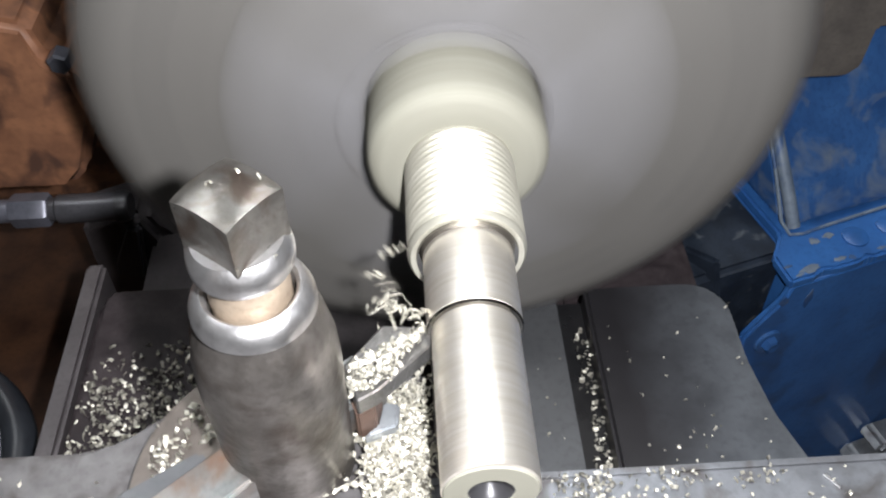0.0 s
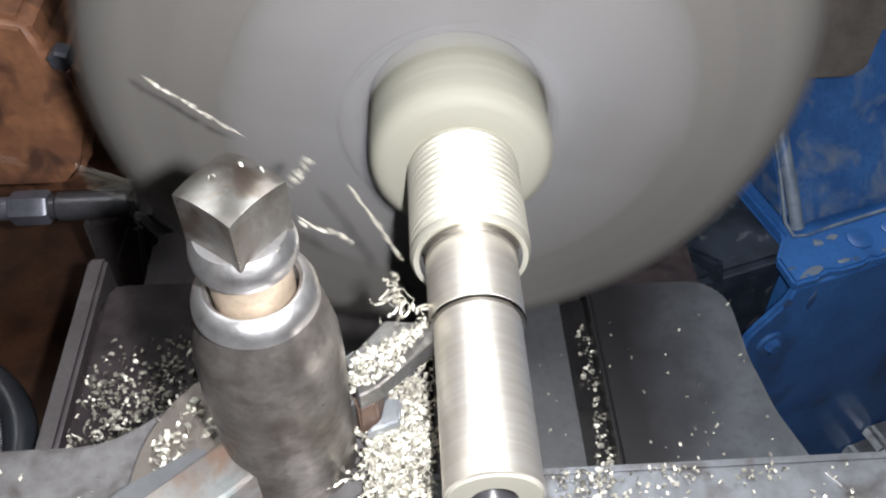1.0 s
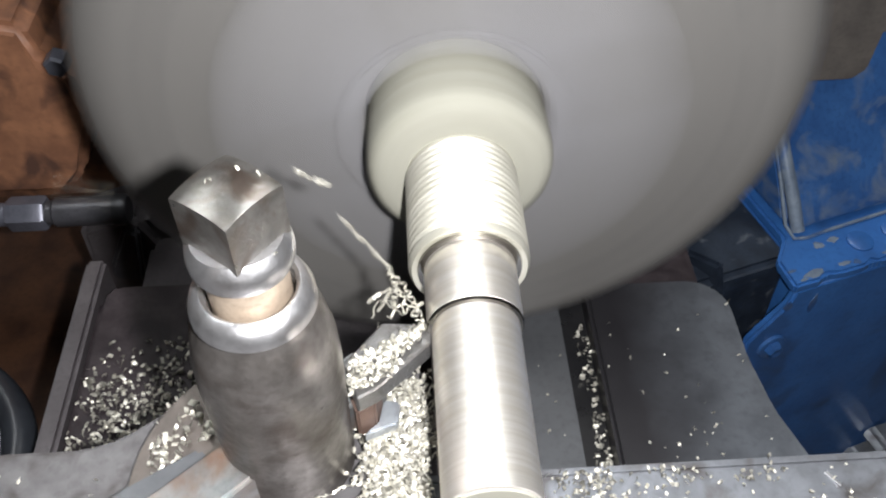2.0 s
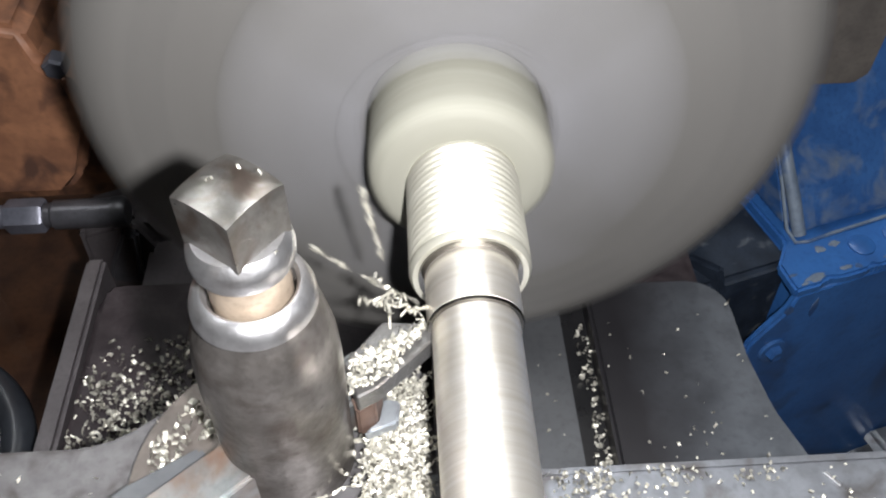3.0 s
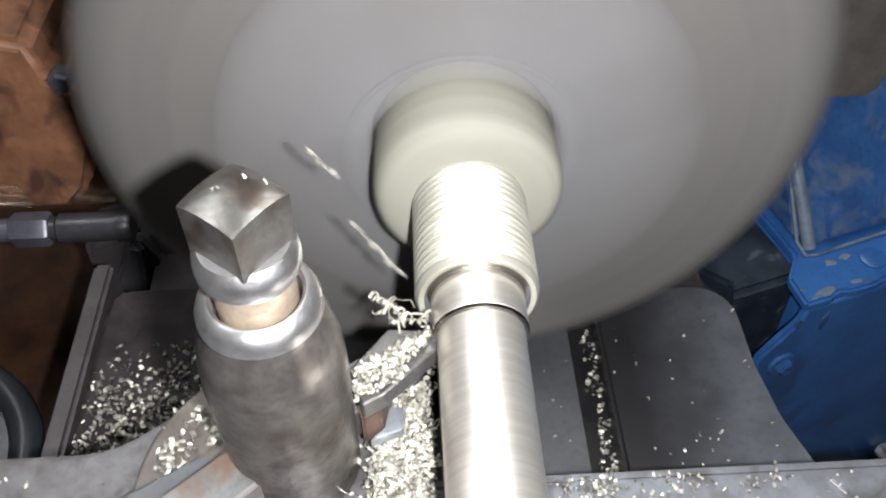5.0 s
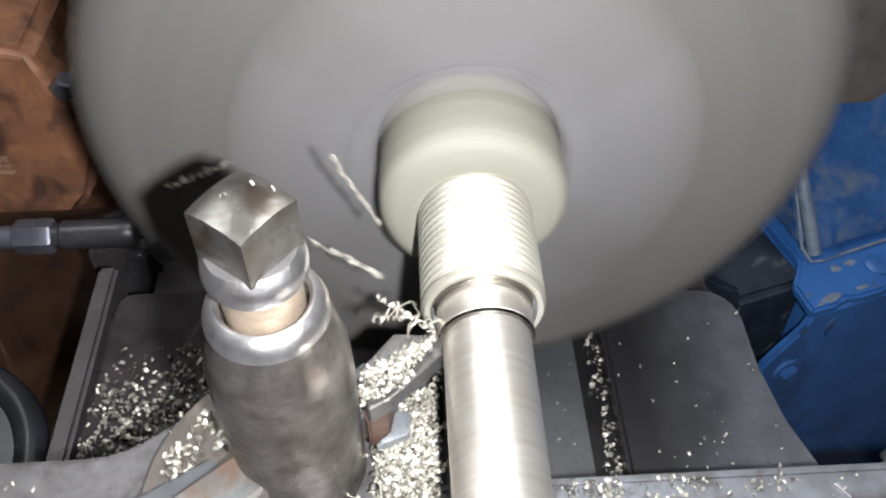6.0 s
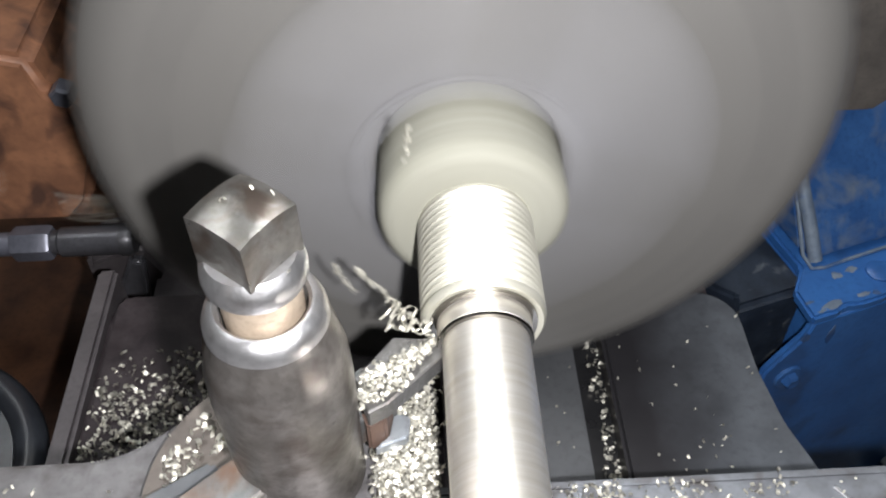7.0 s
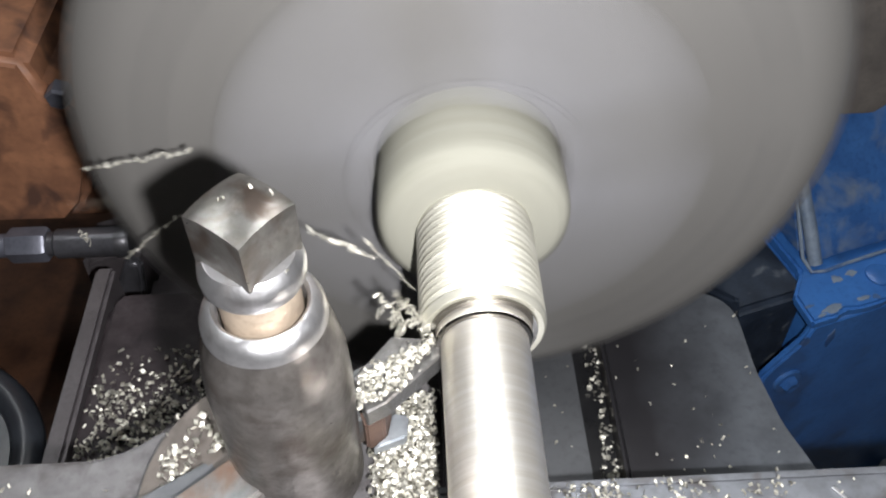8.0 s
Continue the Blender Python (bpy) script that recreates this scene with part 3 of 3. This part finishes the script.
def build_bit():
    b = riding(thing("tool_bit", pose(0, 0, 0), "ground grey steel cutting bit heaped with swarf", "tool bit"))
    out = [(-0.0121, -0.0285), (-0.0150, -0.0250), (-0.0262, -0.0238), (-0.0370, -0.0375), (-0.0331, -0.0490), (-0.0275, -0.0459), (-0.0126, -0.0315)]
    part("blade", slab(out, -0.0076, -0.0006, 0.0005, 1), BIT, b)
    part("shank", slab([(-0.0372, -0.0385), (-0.0338, -0.0486), (-0.0287, -0.0462), (-0.0270, -0.0390)], -0.0205, -0.0078, 0.0007), RUSTSTEEL, b, "brown rusted shank under the blade")
    part("packing_plate", slab([(-0.0268, -0.0385), (-0.0222, -0.0395), (-0.0230, -0.0465), (-0.0325, -0.0500), (-0.0300, -0.0470), (-0.0283, -0.0462)], -0.0212, -0.0172, 0.0006), PLATE, b, "pale blue-grey packing plate")
    return b


def build_handwheel():
    w = riding(thing("handwheel", pose(-0.262, 0.030, -0.16, 0, 4, 0), "black enamelled carriage handwheel", "handwheel"))
    rim = [(0.062 + 0.008 * math.cos(a), 0.008 * math.sin(a)) for a in [2 * math.pi * k / 14 for k in range(14)]]
    part("rim", turned(rim, 72, closed=True, axis="z"), RUBBER, w)
    part("web", turned([(0, -0.004), (0.058, -0.003), (0.058, 0.003), (0, 0.004)], 48, axis="z"), RUBBER, w)
    part("shaft", box(0.0, 0.125, -0.009, 0.009, -0.035, -0.017, 0.003), BLACK, w)
    part("hub", turned([(0, -0.03), (0.016, -0.03), (0.016, 0.012), (0, 0.014)], 32, axis="z"), BLACK, w)
    return w


build_saddle()
build_cross_slide()
build_compound()
build_tool_post()
build_tool()
build_bit()
build_handwheel()

# ---- swarf ----
def curl_mesh(name, turns, radius, pitch, width, rng, wobble=0.7, bend=None, seg=9):
    """A helical ribbon that starts at the origin and runs along +x, slightly bent, thickened on its inside."""
    n = max(6, int(turns * seg))
    outer, inner = [], []
    verts, faces = [], []
    bend = bend or rng.uniform(-14, 14)
    for k in range(n + 1):
        a = 2 * math.pi * turns * k / n + rng.uniform(-0.5, 0.5) * wobble
        r = radius * (1 + wobble * rng.uniform(-1, 1) * 0.5)
        x = pitch * (turns * k / n + (rng.uniform(-0.11, 0.11) + 0.3 * math.sin(k * 0.55)) * wobble)
        wide = width
        if wobble > 1:  # a broken ribbon: thick tufts and thin necks
            tuft = 0.5 + 0.5 * math.sin(k * 0.37 + bend) * math.sin(k * 0.13 + 2)
            r, wide = r * (0.35 + 1.0 * tuft), width * (0.35 + 1.3 * tuft)
        for dr, dx in ((0, 0), (0, wide), (-0.00012, wide), (-0.00012, 0)):
            xx = x + dx
            verts.append((xx, (r + dr) * math.cos(a) + bend * xx * xx, (r + dr) * math.sin(a)))
    for k in range(n):
        for i in range(4):
            j = (i + 1) % 4
            faces.append((4 * k + i, 4 * k + j, 4 * k + 4 + j, 4 * k + 4 + i))
    faces += [(0, 1, 2, 3), (4 * n + 3, 4 * n + 2, 4 * n + 1, 4 * n)]
    me = bpy.data.meshes.new(name)
    me.from_pydata(verts, [], faces)
    me.materials.append(CHIP)
    return me


def chips(name, spots, label, rng, size=1.0, flat=0.6):
    """One heap of small broken swarf: each spot gets a short curled strip."""
    verts, faces = [], []
    for x, y, z in spots:
        r, w = rng.uniform(0.00045, 0.0011) * size, rng.uniform(0.0006, 0.0016) * size
        sweep, n = rng.uniform(1.2, 4.2), 5
        if rng.random() < 0.3:
            r, sweep = r * 2.4, rng.uniform(0.6, 1.3)
        tilt = rng.uniform(-1, 1) * 1.57 * (1 - flat) + (1.57 if rng.random() < 0.25 else 0)
        m = Matrix.Translation((x, y, z + r * 0.7)) @ Euler((tilt, rng.uniform(-0.5, 0.5), rng.uniform(0, 6.28))).to_matrix().to_4x4()
        base = len(verts)
        for k in range(n + 1):
            a = sweep * k / n
            off = w * 0.35 * k / n
            for dx in (-w / 2, w / 2):
                verts.append(tuple(m @ Vector((dx + off, r * math.cos(a), r * math.sin(a)))))
        for k in range(n):
            b = base + 2 * k
            faces.append((b, b + 1, b + 3, b + 2))
    me = bpy.data.meshes.new(name)
    me.from_pydata(verts, [], faces)
    me.materials.append(CHIP)
    return riding(tagged(new(name, me), label, "swarf", kind="stuff"))


def mound(x0, x1, y0, y1, base, height, nx=24, ny=60):
    """An uneven heap with a level foot."""
    bm = bmesh.new()
    grid = []
    for j in range(ny + 1):
        row = []
        for i in range(nx + 1):
            u, v = i / nx, j / ny
            edge = min(1, 5 * min(u, 1 - u), 8 * min(v, 1 - v))
            x, y = x0 + (x1 - x0) * u, y0 + (y1 - y0) * v
            z = base + height * (edge ** 0.5) * (0.75 + 0.5 * noise.noise(Vector((x * 130, y * 130, 3)))) if edge > 0 else base - 0.001
            row.append(bm.verts.new((x, y, z)))
        grid.append(row)
    for j in range(ny):
        for i in range(nx):
            bm.faces.new((grid[j][i], grid[j][i + 1], grid[j + 1][i + 1], grid[j + 1][i]))
    bmesh.ops.recalc_face_normals(bm, faces=bm.faces)
    return bm


def build_swarf():
    rng = random.Random(5)
    U = rng.uniform

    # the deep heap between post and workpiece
    bed = riding(part("swarf_heap_core", mound(-0.0330, -0.0150, -0.125, -0.026, -0.0303, 0.0085), GAPSHADE))
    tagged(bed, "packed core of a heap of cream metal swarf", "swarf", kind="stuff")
    spots = []
    while len(spots) < 2300:
        x, y = U(-0.0334, -0.0148), U(-0.10, -0.0255)
        edge = min(1, 5 * min((x + 0.0330) / 0.018, (-0.015 - x) / 0.018), 10 * (-0.0255 - y) / 0.1)
        z = -0.030 + 0.0085 * max(0.0, edge) ** 0.5 * (0.75 + 0.5 * noise.noise(Vector((x * 130, y * 130, 3))))
        spots.append((x, y, z + U(-0.0002, 0.0009)))
    chips("swarf_heap", spots, "dense heap of small cream metal swarf", rng, 0.92, 0.3)

    # on the tool bit
    spots = []
    while len(spots) < 560:
        a, b = rng.random(), rng.random()
        x, y = -0.0145 - 0.0205 * a, -0.0268 - 0.0112 * a - 0.0105 * b * min(1, 0.35 + 1.6 * a)
        if x > -0.0215 and b > 0.75:
            continue
        spots.append((x, y, 0.0 + 0.0035 * rng.random() * min(1, 2.5 * b + 0.2) * min(1, 3 * (1.05 - b))))
    chips("swarf_on_bit", spots, "small cream swarf heaped on the tool bit", rng, 0.85, 0.3)

    # front wing of the saddle
    spots = []
    while len(spots) < 1450:
        x, y = U(-0.1691, -0.080), U(-0.0002, 0.0823)
        keep = 0.10 + 0.95 * max(0, min(1, (0.0796 - y) / 0.04)) * (0.35 + 0.9 * max(0, noise.noise(Vector((x * 53, y * 53, 0))) + 0.35))
        keep *= 1.0 if x > -0.1624 else 0.3
        if rng.random() < keep * 0.8:
            spots.append((x, y, -0.140 + (U(0, 0.0021) if y < 0.053 else 0)))
    chips("swarf_on_wing", spots, "scattered cream swarf on the dark saddle wing", rng, 1.33, 0.4)

    # on the washer by the post's foot: a cluster and two small groups
    spots = [(-0.053 + cx + rng.gauss(0, sx), -0.05 + cy + rng.gauss(0, sy), -0.0236 + U(0, 0.0006)) for cx, cy, sx, sy, k in ((-0.0345, 0.0015, 0.0026, 0.0046, 52), (-0.0295, 0.0145, 0.0022, 0.0016, 12)) for _ in range(k)]
    spots += [(-0.053 - 0.0243 + rng.gauss(0, 0.0016), -0.05 + 0.0085 + rng.gauss(0, 0.0022), -0.0234 + U(0, 0.0006)) for _ in range(14)]
    chips("swarf_on_washer", spots, "curled cream swarf lying on the washer plate", rng, 1.2, 0.4)

    # bright specks on the screw head and its collar
    spots = [(-0.0562, -0.0487, 0.0786), (-0.0508, -0.0455, 0.0785), (-0.0478, -0.0482, 0.0784), (-0.0445, -0.0555, 0.0640), (-0.0515, -0.0612, 0.0635), (-0.0435, -0.0565, 0.0478)]
    chips("swarf_on_screw", spots, "small bright curled specks on the screw", rng, 0.9, 0.8)

    # groove and rear wing
    spots = [(min(0.0650, 0.0622 + rng.gauss(0, 0.0016)), y, -0.153) for y in [-0.0015 + 0.09 * rng.random() ** 2.1 for _ in range(150)]]
    chips("swarf_in_groove", spots, "cream swarf lying along the dark groove", rng, 1.2, 0.5)
    spots = [(U(0.0689, 0.1354), U(-0.0015, 0.0876), -0.140) for _ in range(26)] + [(0.1061 + rng.gauss(0, 0.0053), 0.0224 + rng.gauss(0, 0.008), -0.140) for _ in range(12)] + [(U(0.0051, 0.049), U(-0.0015, 0.061), -0.1387) for _ in range(12)]
    chips("swarf_on_rear_wing", spots, "a few cream chips on the grey saddle", rng, 0.85, 0.6)

    # cross slide
    spots = [(0.0276 + 0.0307 * abs(rng.gauss(0, 0.7)), -0.0255 - 0.0354 * rng.random(), -0.090) for _ in range(230)]
    spots += [(c + rng.gauss(0, 0.0041), d + rng.gauss(0, 0.0024), -0.090) for c, d, k in ((0.0678, -0.0278, 16), (0.0761, -0.0314, 12), (0.0961, -0.0326, 10), (0.108, -0.029, 14), (0.0442, -0.0314, 28)) for _ in range(k)]
    spots += [(U(0.0264, 0.168), U(-0.0609, -0.0255), -0.090) for _ in range(85)]
    chips("swarf_on_slide", spots, "cream swarf sprinkled on the cross slide", rng, 1.05, 0.7)
    spots = [(U(-0.16, -0.09), U(-0.08, -0.045), -0.030) for _ in range(16)] + [(-0.111 + rng.gauss(0, 0.002), -0.060 + rng.gauss(0, 0.001), -0.030) for _ in range(6)]
    chips("swarf_on_rest", spots, "a few cream chips on the compound rest", rng, 1.0, 0.6)


build_swarf()


def build_splinter():
    bm = slab([(-0.0034, -0.0007), (0.0036, -0.0004), (0.0032, 0.0006), (-0.0030, 0.0009)], 0, 0.0005, 0.0001, 1)
    sp = riding(part("metal_splinter", moved(bm, pose(0.1270, -0.0334, -0.0897, 0, 4, -53)), BRIGHT))
    tagged(sp, "thin bright metal splinter lying on the cross slide", "splinter")


build_splinter()


def build_nest():
    """Curls that whip about at the cutting edge."""
    rng = random.Random(11)
    U = rng.uniform
    nest = []
    for k in range(9):
        if k % 3:  # open loops
            me = curl_mesh("nest_curl", U(0.5, 1.0), U(0.0024, 0.0046), U(0.002, 0.005), 0.0007, rng, wobble=0.45, bend=6.0, seg=14)
        else:  # tight twists
            me = curl_mesh("nest_curl", U(3.5, 6), U(0.0006, 0.0009), U(0.0020, 0.0026), 0.0007, rng, wobble=0.5, bend=rng.choice((-1, 1)) * U(8, 22))
        ob = tagged(new("nest_curl", me), "thin curled ribbon of swarf hanging at the cutting edge", "swarf curl", "curls at the cutting edge")
        nest.append((ob, (-0.0150 - 0.0013 * k, -0.0225 + U(-0.004, 0.003), 0.0022 + U(0, 0.002)), U(95, 200), U(-72, -6)))
    return nest


nest_curls = build_nest()
flights = []
flight_rng = random.Random(8)


def flight(t, y, x0, z0, x1, z1):
    """One ribbon thrown off the cut: it stretches from (x0, z0) to (x1, z1) at t seconds, y beyond the carriage's own travel."""
    a, b = Vector((x0, y + FEED * t, z0)), Vector((x1, y + FEED * t, z1))
    long, pitch = (b - a).length, flight_rng.uniform(0.0019, 0.0026)
    me = curl_mesh("flying_curl", long / pitch, flight_rng.uniform(0.0004, 0.0009), pitch, 0.0007, flight_rng, wobble=1.2, bend=flight_rng.uniform(-0.10, 0.10) / long)
    ob = tagged(new("flying_curl", me), "bright twisted ribbon of swarf thrown from the cut", "swarf curl", "thrown swarf curls")
    flights.append((ob, t, a, b))


flight(0, -0.008, -0.0271, 0.0109, -0.0188, 0.0157)
flight(0, -0.008, -0.0318, 0.0027, -0.0251, 0.0034)
flight(0.5, -0.008, -0.0464, 0.0596, -0.0391, 0.0621)
flight(0.5, -0.008, -0.0471, 0.0419, -0.0481, 0.0288)
flight(0.5, -0.008, -0.0343, 0.0388, -0.0389, 0.0109)
flight(0.5, -0.008, -0.0271, 0.0331, -0.0230, -0.0027)
flight(1, 0.028, -0.0906, 0.0483, -0.0673, 0.0259)
flight(1, -0.008, -0.0416, 0.0477, -0.0485, 0.0380)
flight(1, -0.008, -0.0483, 0.0245, -0.0350, 0.0178)
flight(1, -0.008, -0.0333, 0.0372, -0.0210, 0.0108)
flight(1.2, -0.008, -0.0387, 0.0622, -0.0343, 0.0510)
flight(1.5, -0.008, -0.0503, 0.0831, -0.0536, 0.0732)
flight(1.5, -0.008, -0.0523, 0.0553, -0.0430, 0.0580)
flight(1.5, -0.008, -0.0390, 0.0523, -0.0440, 0.0349)
flight(1.5, -0.008, -0.0218, 0.0165, -0.0246, 0.0045)
flight(2, -0.008, -0.0462, 0.0444, -0.0381, 0.0379)
flight(2, -0.008, -0.0362, 0.0272, -0.0235, 0.0055)
flight(2.2, 0.028, -0.0877, 0.0255, -0.0708, 0.0353)
flight(2.4, -0.008, -0.0394, 0.0535, -0.0337, 0.0376)
flight(2.4, -0.008, -0.0308, 0.0179, -0.0225, -0.0074)
flight(2.6, -0.008, -0.0514, 0.0281, -0.0386, 0.0183)
flight(3, -0.008, -0.0297, 0.0364, -0.0257, 0.0072)
flight(3, -0.008, -0.0456, 0.0148, -0.0363, 0.0050)
flight(3, -0.008, -0.0323, 0.0015, -0.0168, -0.0133)
flight(3.2, -0.008, -0.0454, 0.0533, -0.0411, 0.0415)
flight(3.5, -0.008, -0.0496, 0.0451, -0.0342, 0.0301)
flight(3.5, -0.008, -0.0314, 0.0405, -0.0197, 0.0209)
flight(3.5, -0.008, -0.0291, 0.0185, -0.0349, -0.0030)
flight(4, -0.008, -0.0505, 0.0400, -0.0415, 0.0343)
flight(4, -0.008, -0.0380, 0.0320, -0.0315, 0.0183)
flight(4, -0.008, -0.0377, 0.0198, -0.0206, 0.0141)
flight(4, -0.008, -0.0271, 0.0133, -0.0161, -0.0198)
flight(4.2, -0.008, -0.0418, 0.0389, -0.0308, 0.0277)
flight(4.5, 0.028, -0.1104, 0.0147, -0.0888, 0.0214)
flight(4.5, -0.008, -0.0279, 0.0315, -0.0368, -0.0043)
flight(5, -0.008, -0.0437, 0.0543, -0.0364, 0.0423)
flight(5, -0.008, -0.0348, 0.0276, -0.0220, 0.0057)
flight(5.2, 0.028, -0.0956, 0.0175, -0.0772, 0.0234)
flight(5.4, -0.008, -0.0386, 0.0413, -0.0314, 0.0192)
flight(5.6, -0.008, -0.0512, 0.0484, -0.0435, 0.0399)
flight(5.6, -0.008, -0.0332, 0.0198, -0.0217, -0.0057)
flight(6, 0.028, -0.0966, 0.0113, -0.0744, 0.0208)
flight(6, -0.008, -0.0388, 0.0533, -0.0285, 0.0262)
flight(6, -0.008, -0.0481, 0.0218, -0.0289, 0.0084)
flight(6.2, -0.008, -0.0546, 0.0567, -0.0458, 0.0486)
flight(6.5, 0.028, -0.1508, -0.0570, -0.1056, -0.0437)
flight(6.5, -0.008, -0.0480, 0.0296, -0.0299, 0.0341)
flight(6.5, -0.008, -0.0370, 0.0204, -0.0260, 0.0010)
flight(6.8, -0.008, -0.0428, 0.0492, -0.0356, 0.0325)
flight(7, -0.008, -0.0183, 0.0642, -0.0200, 0.0526)
flight(7, -0.008, -0.0423, 0.0145, -0.0375, -0.0005)
flight(7, -0.008, -0.0364, 0.0122, -0.0174, -0.0157)
flight(7.2, -0.008, -0.0565, 0.0445, -0.0468, 0.0399)
flight(7.5, 0.028, -0.1110, -0.0132, -0.0991, -0.0025)
flight(7.5, -0.008, -0.0345, 0.0345, -0.0228, 0.0366)
flight(7.5, -0.008, -0.0548, 0.0272, -0.0484, 0.0152)
flight(7.5, -0.008, -0.0424, 0.0148, -0.0203, -0.0107)
flight(8, 0.028, -0.1187, 0.0209, -0.0846, 0.0277)
flight(8, 0.028, -0.1164, -0.0197, -0.0922, 0.0029)
flight(8, -0.008, -0.0481, 0.0274, -0.0309, 0.0177)
flight(8, -0.008, -0.0325, 0.0235, -0.0193, 0.0013)

# lesser scraps between the larger throws
for step in range(16):
    for late in (0.2, 0.2667):
        x, z = flight_rng.uniform(-0.050, -0.026), flight_rng.uniform(0.006, 0.058)
        flight(0.5 * step + late, -0.008, x, z, x + flight_rng.uniform(-0.008, 0.008), z - flight_rng.uniform(0.004, 0.012))



# ---- movement ----
def motions():
    steps = [k * 0.5 for k in range(17)]
    for ob in carried_by_carriage:
        m0 = ob.matrix_world.copy()
        walk(ob, [(t, Matrix.Translation((0, FEED * t, 0)) @ m0) for t in steps])
    spin = [(k / FPS, pose(0, 0, 0, 0, -88.0 * k, 0)) for k in range(8 * FPS + 1)]
    walk(chuck, spin)
    walk(workpiece, spin)
    rng = random.Random(3)
    for ob, (x, y, z), heading, lift in nest_curls:
        rows = []
        for k in range(121):
            t = k / 15
            rows.append((t, pose(x, y + FEED * t, z, rng.uniform(0, 80), lift + rng.uniform(-36, 36), heading + rng.uniform(-40, 40))))
        walk(ob, rows)
    for k, (ob, t, a, b) in enumerate(flights):
        turn = (b - a).to_track_quat("X", "Z").to_matrix().to_4x4()
        rest = Vector((-0.020 - rng.uniform(0, 0.012), -0.036 - rng.uniform(0, 0.03), -0.0215))
        tip = Vector((-0.0135, -0.0285, 0.003))
        off = (a + b) / 2 - tip - Vector((0, FEED * t, 0))
        drift = off.normalized() * 0.085 + Vector((-0.02, 0.01, 0))  # metres per second as it slows in the air
        tray = k % 6 > 0
        land = Vector((rng.uniform(-0.235, -0.205), rng.uniform(0.112, 0.135), -0.3275)) if tray else Vector((rng.uniform(-0.160, -0.110), rng.uniform(0.01, 0.06), -0.1375))
        edge = Vector((-0.205, max(0.075, land.y * 0.8), -0.06))
        flat = pose(0, 0, 0, 0, 0, rng.uniform(0, 360))
        rows = []

        def key(at, place, m):
            if 0 <= at <= 8.001:
                rows.append((at, Matrix.Translation(place) @ m))

        if t > 0.2:
            for u in (0.0, (t - 0.2) * 0.5, t - 0.2):
                key(u, rest + Vector((0, FEED * u, 0)), flat)
        key(t - 4 / FPS, tip + Vector((0, FEED * t, 0.002)), turn @ pose(0, 0, 0, -70))
        key(t - 2 / FPS, a - drift * 2.2 / FPS - off * 0.15, turn @ pose(0, 0, 0, -30, 6, 0))
        key(t - 1 / FPS, a - drift / FPS, turn @ pose(0, 0, 0, -12))
        key(t, a, turn)
        key(t + 1 / FPS, a + drift / FPS, turn @ pose(0, 0, 0, 12))
        key(t + 3 / FPS, a + drift * 5 / FPS, turn @ pose(0, 0, 0, 50, 10, 0))
        key(t + 7 / FPS, a.lerp(edge if tray else land, 0.5) + Vector((0, 0, 0.02)), turn @ pose(0, 0, 0, 110, 25, 20))
        if tray:
            key(t + 11 / FPS, edge, turn @ pose(0, 0, 0, 160, 30, 40))
        down = t + 15 / FPS
        for u in [down] + [down + (8 - down) * f for f in (0.25, 0.5, 0.75, 1.0) if down < 7.5]:
            key(u, land if tray else land + Vector((0, FEED * u, 0)), flat)
        if rows[0][0] > 0:
            rows.insert(0, (0.0, rows[0][1]))
        if rows[-1][0] < 8:
            rows.append((8.0, rows[-1][1]))
        walk(ob, rows)
    walk(uncut_layer, [(t, pose(0, -0.0282 + FEED * t, 0)) for t in steps])


motions()
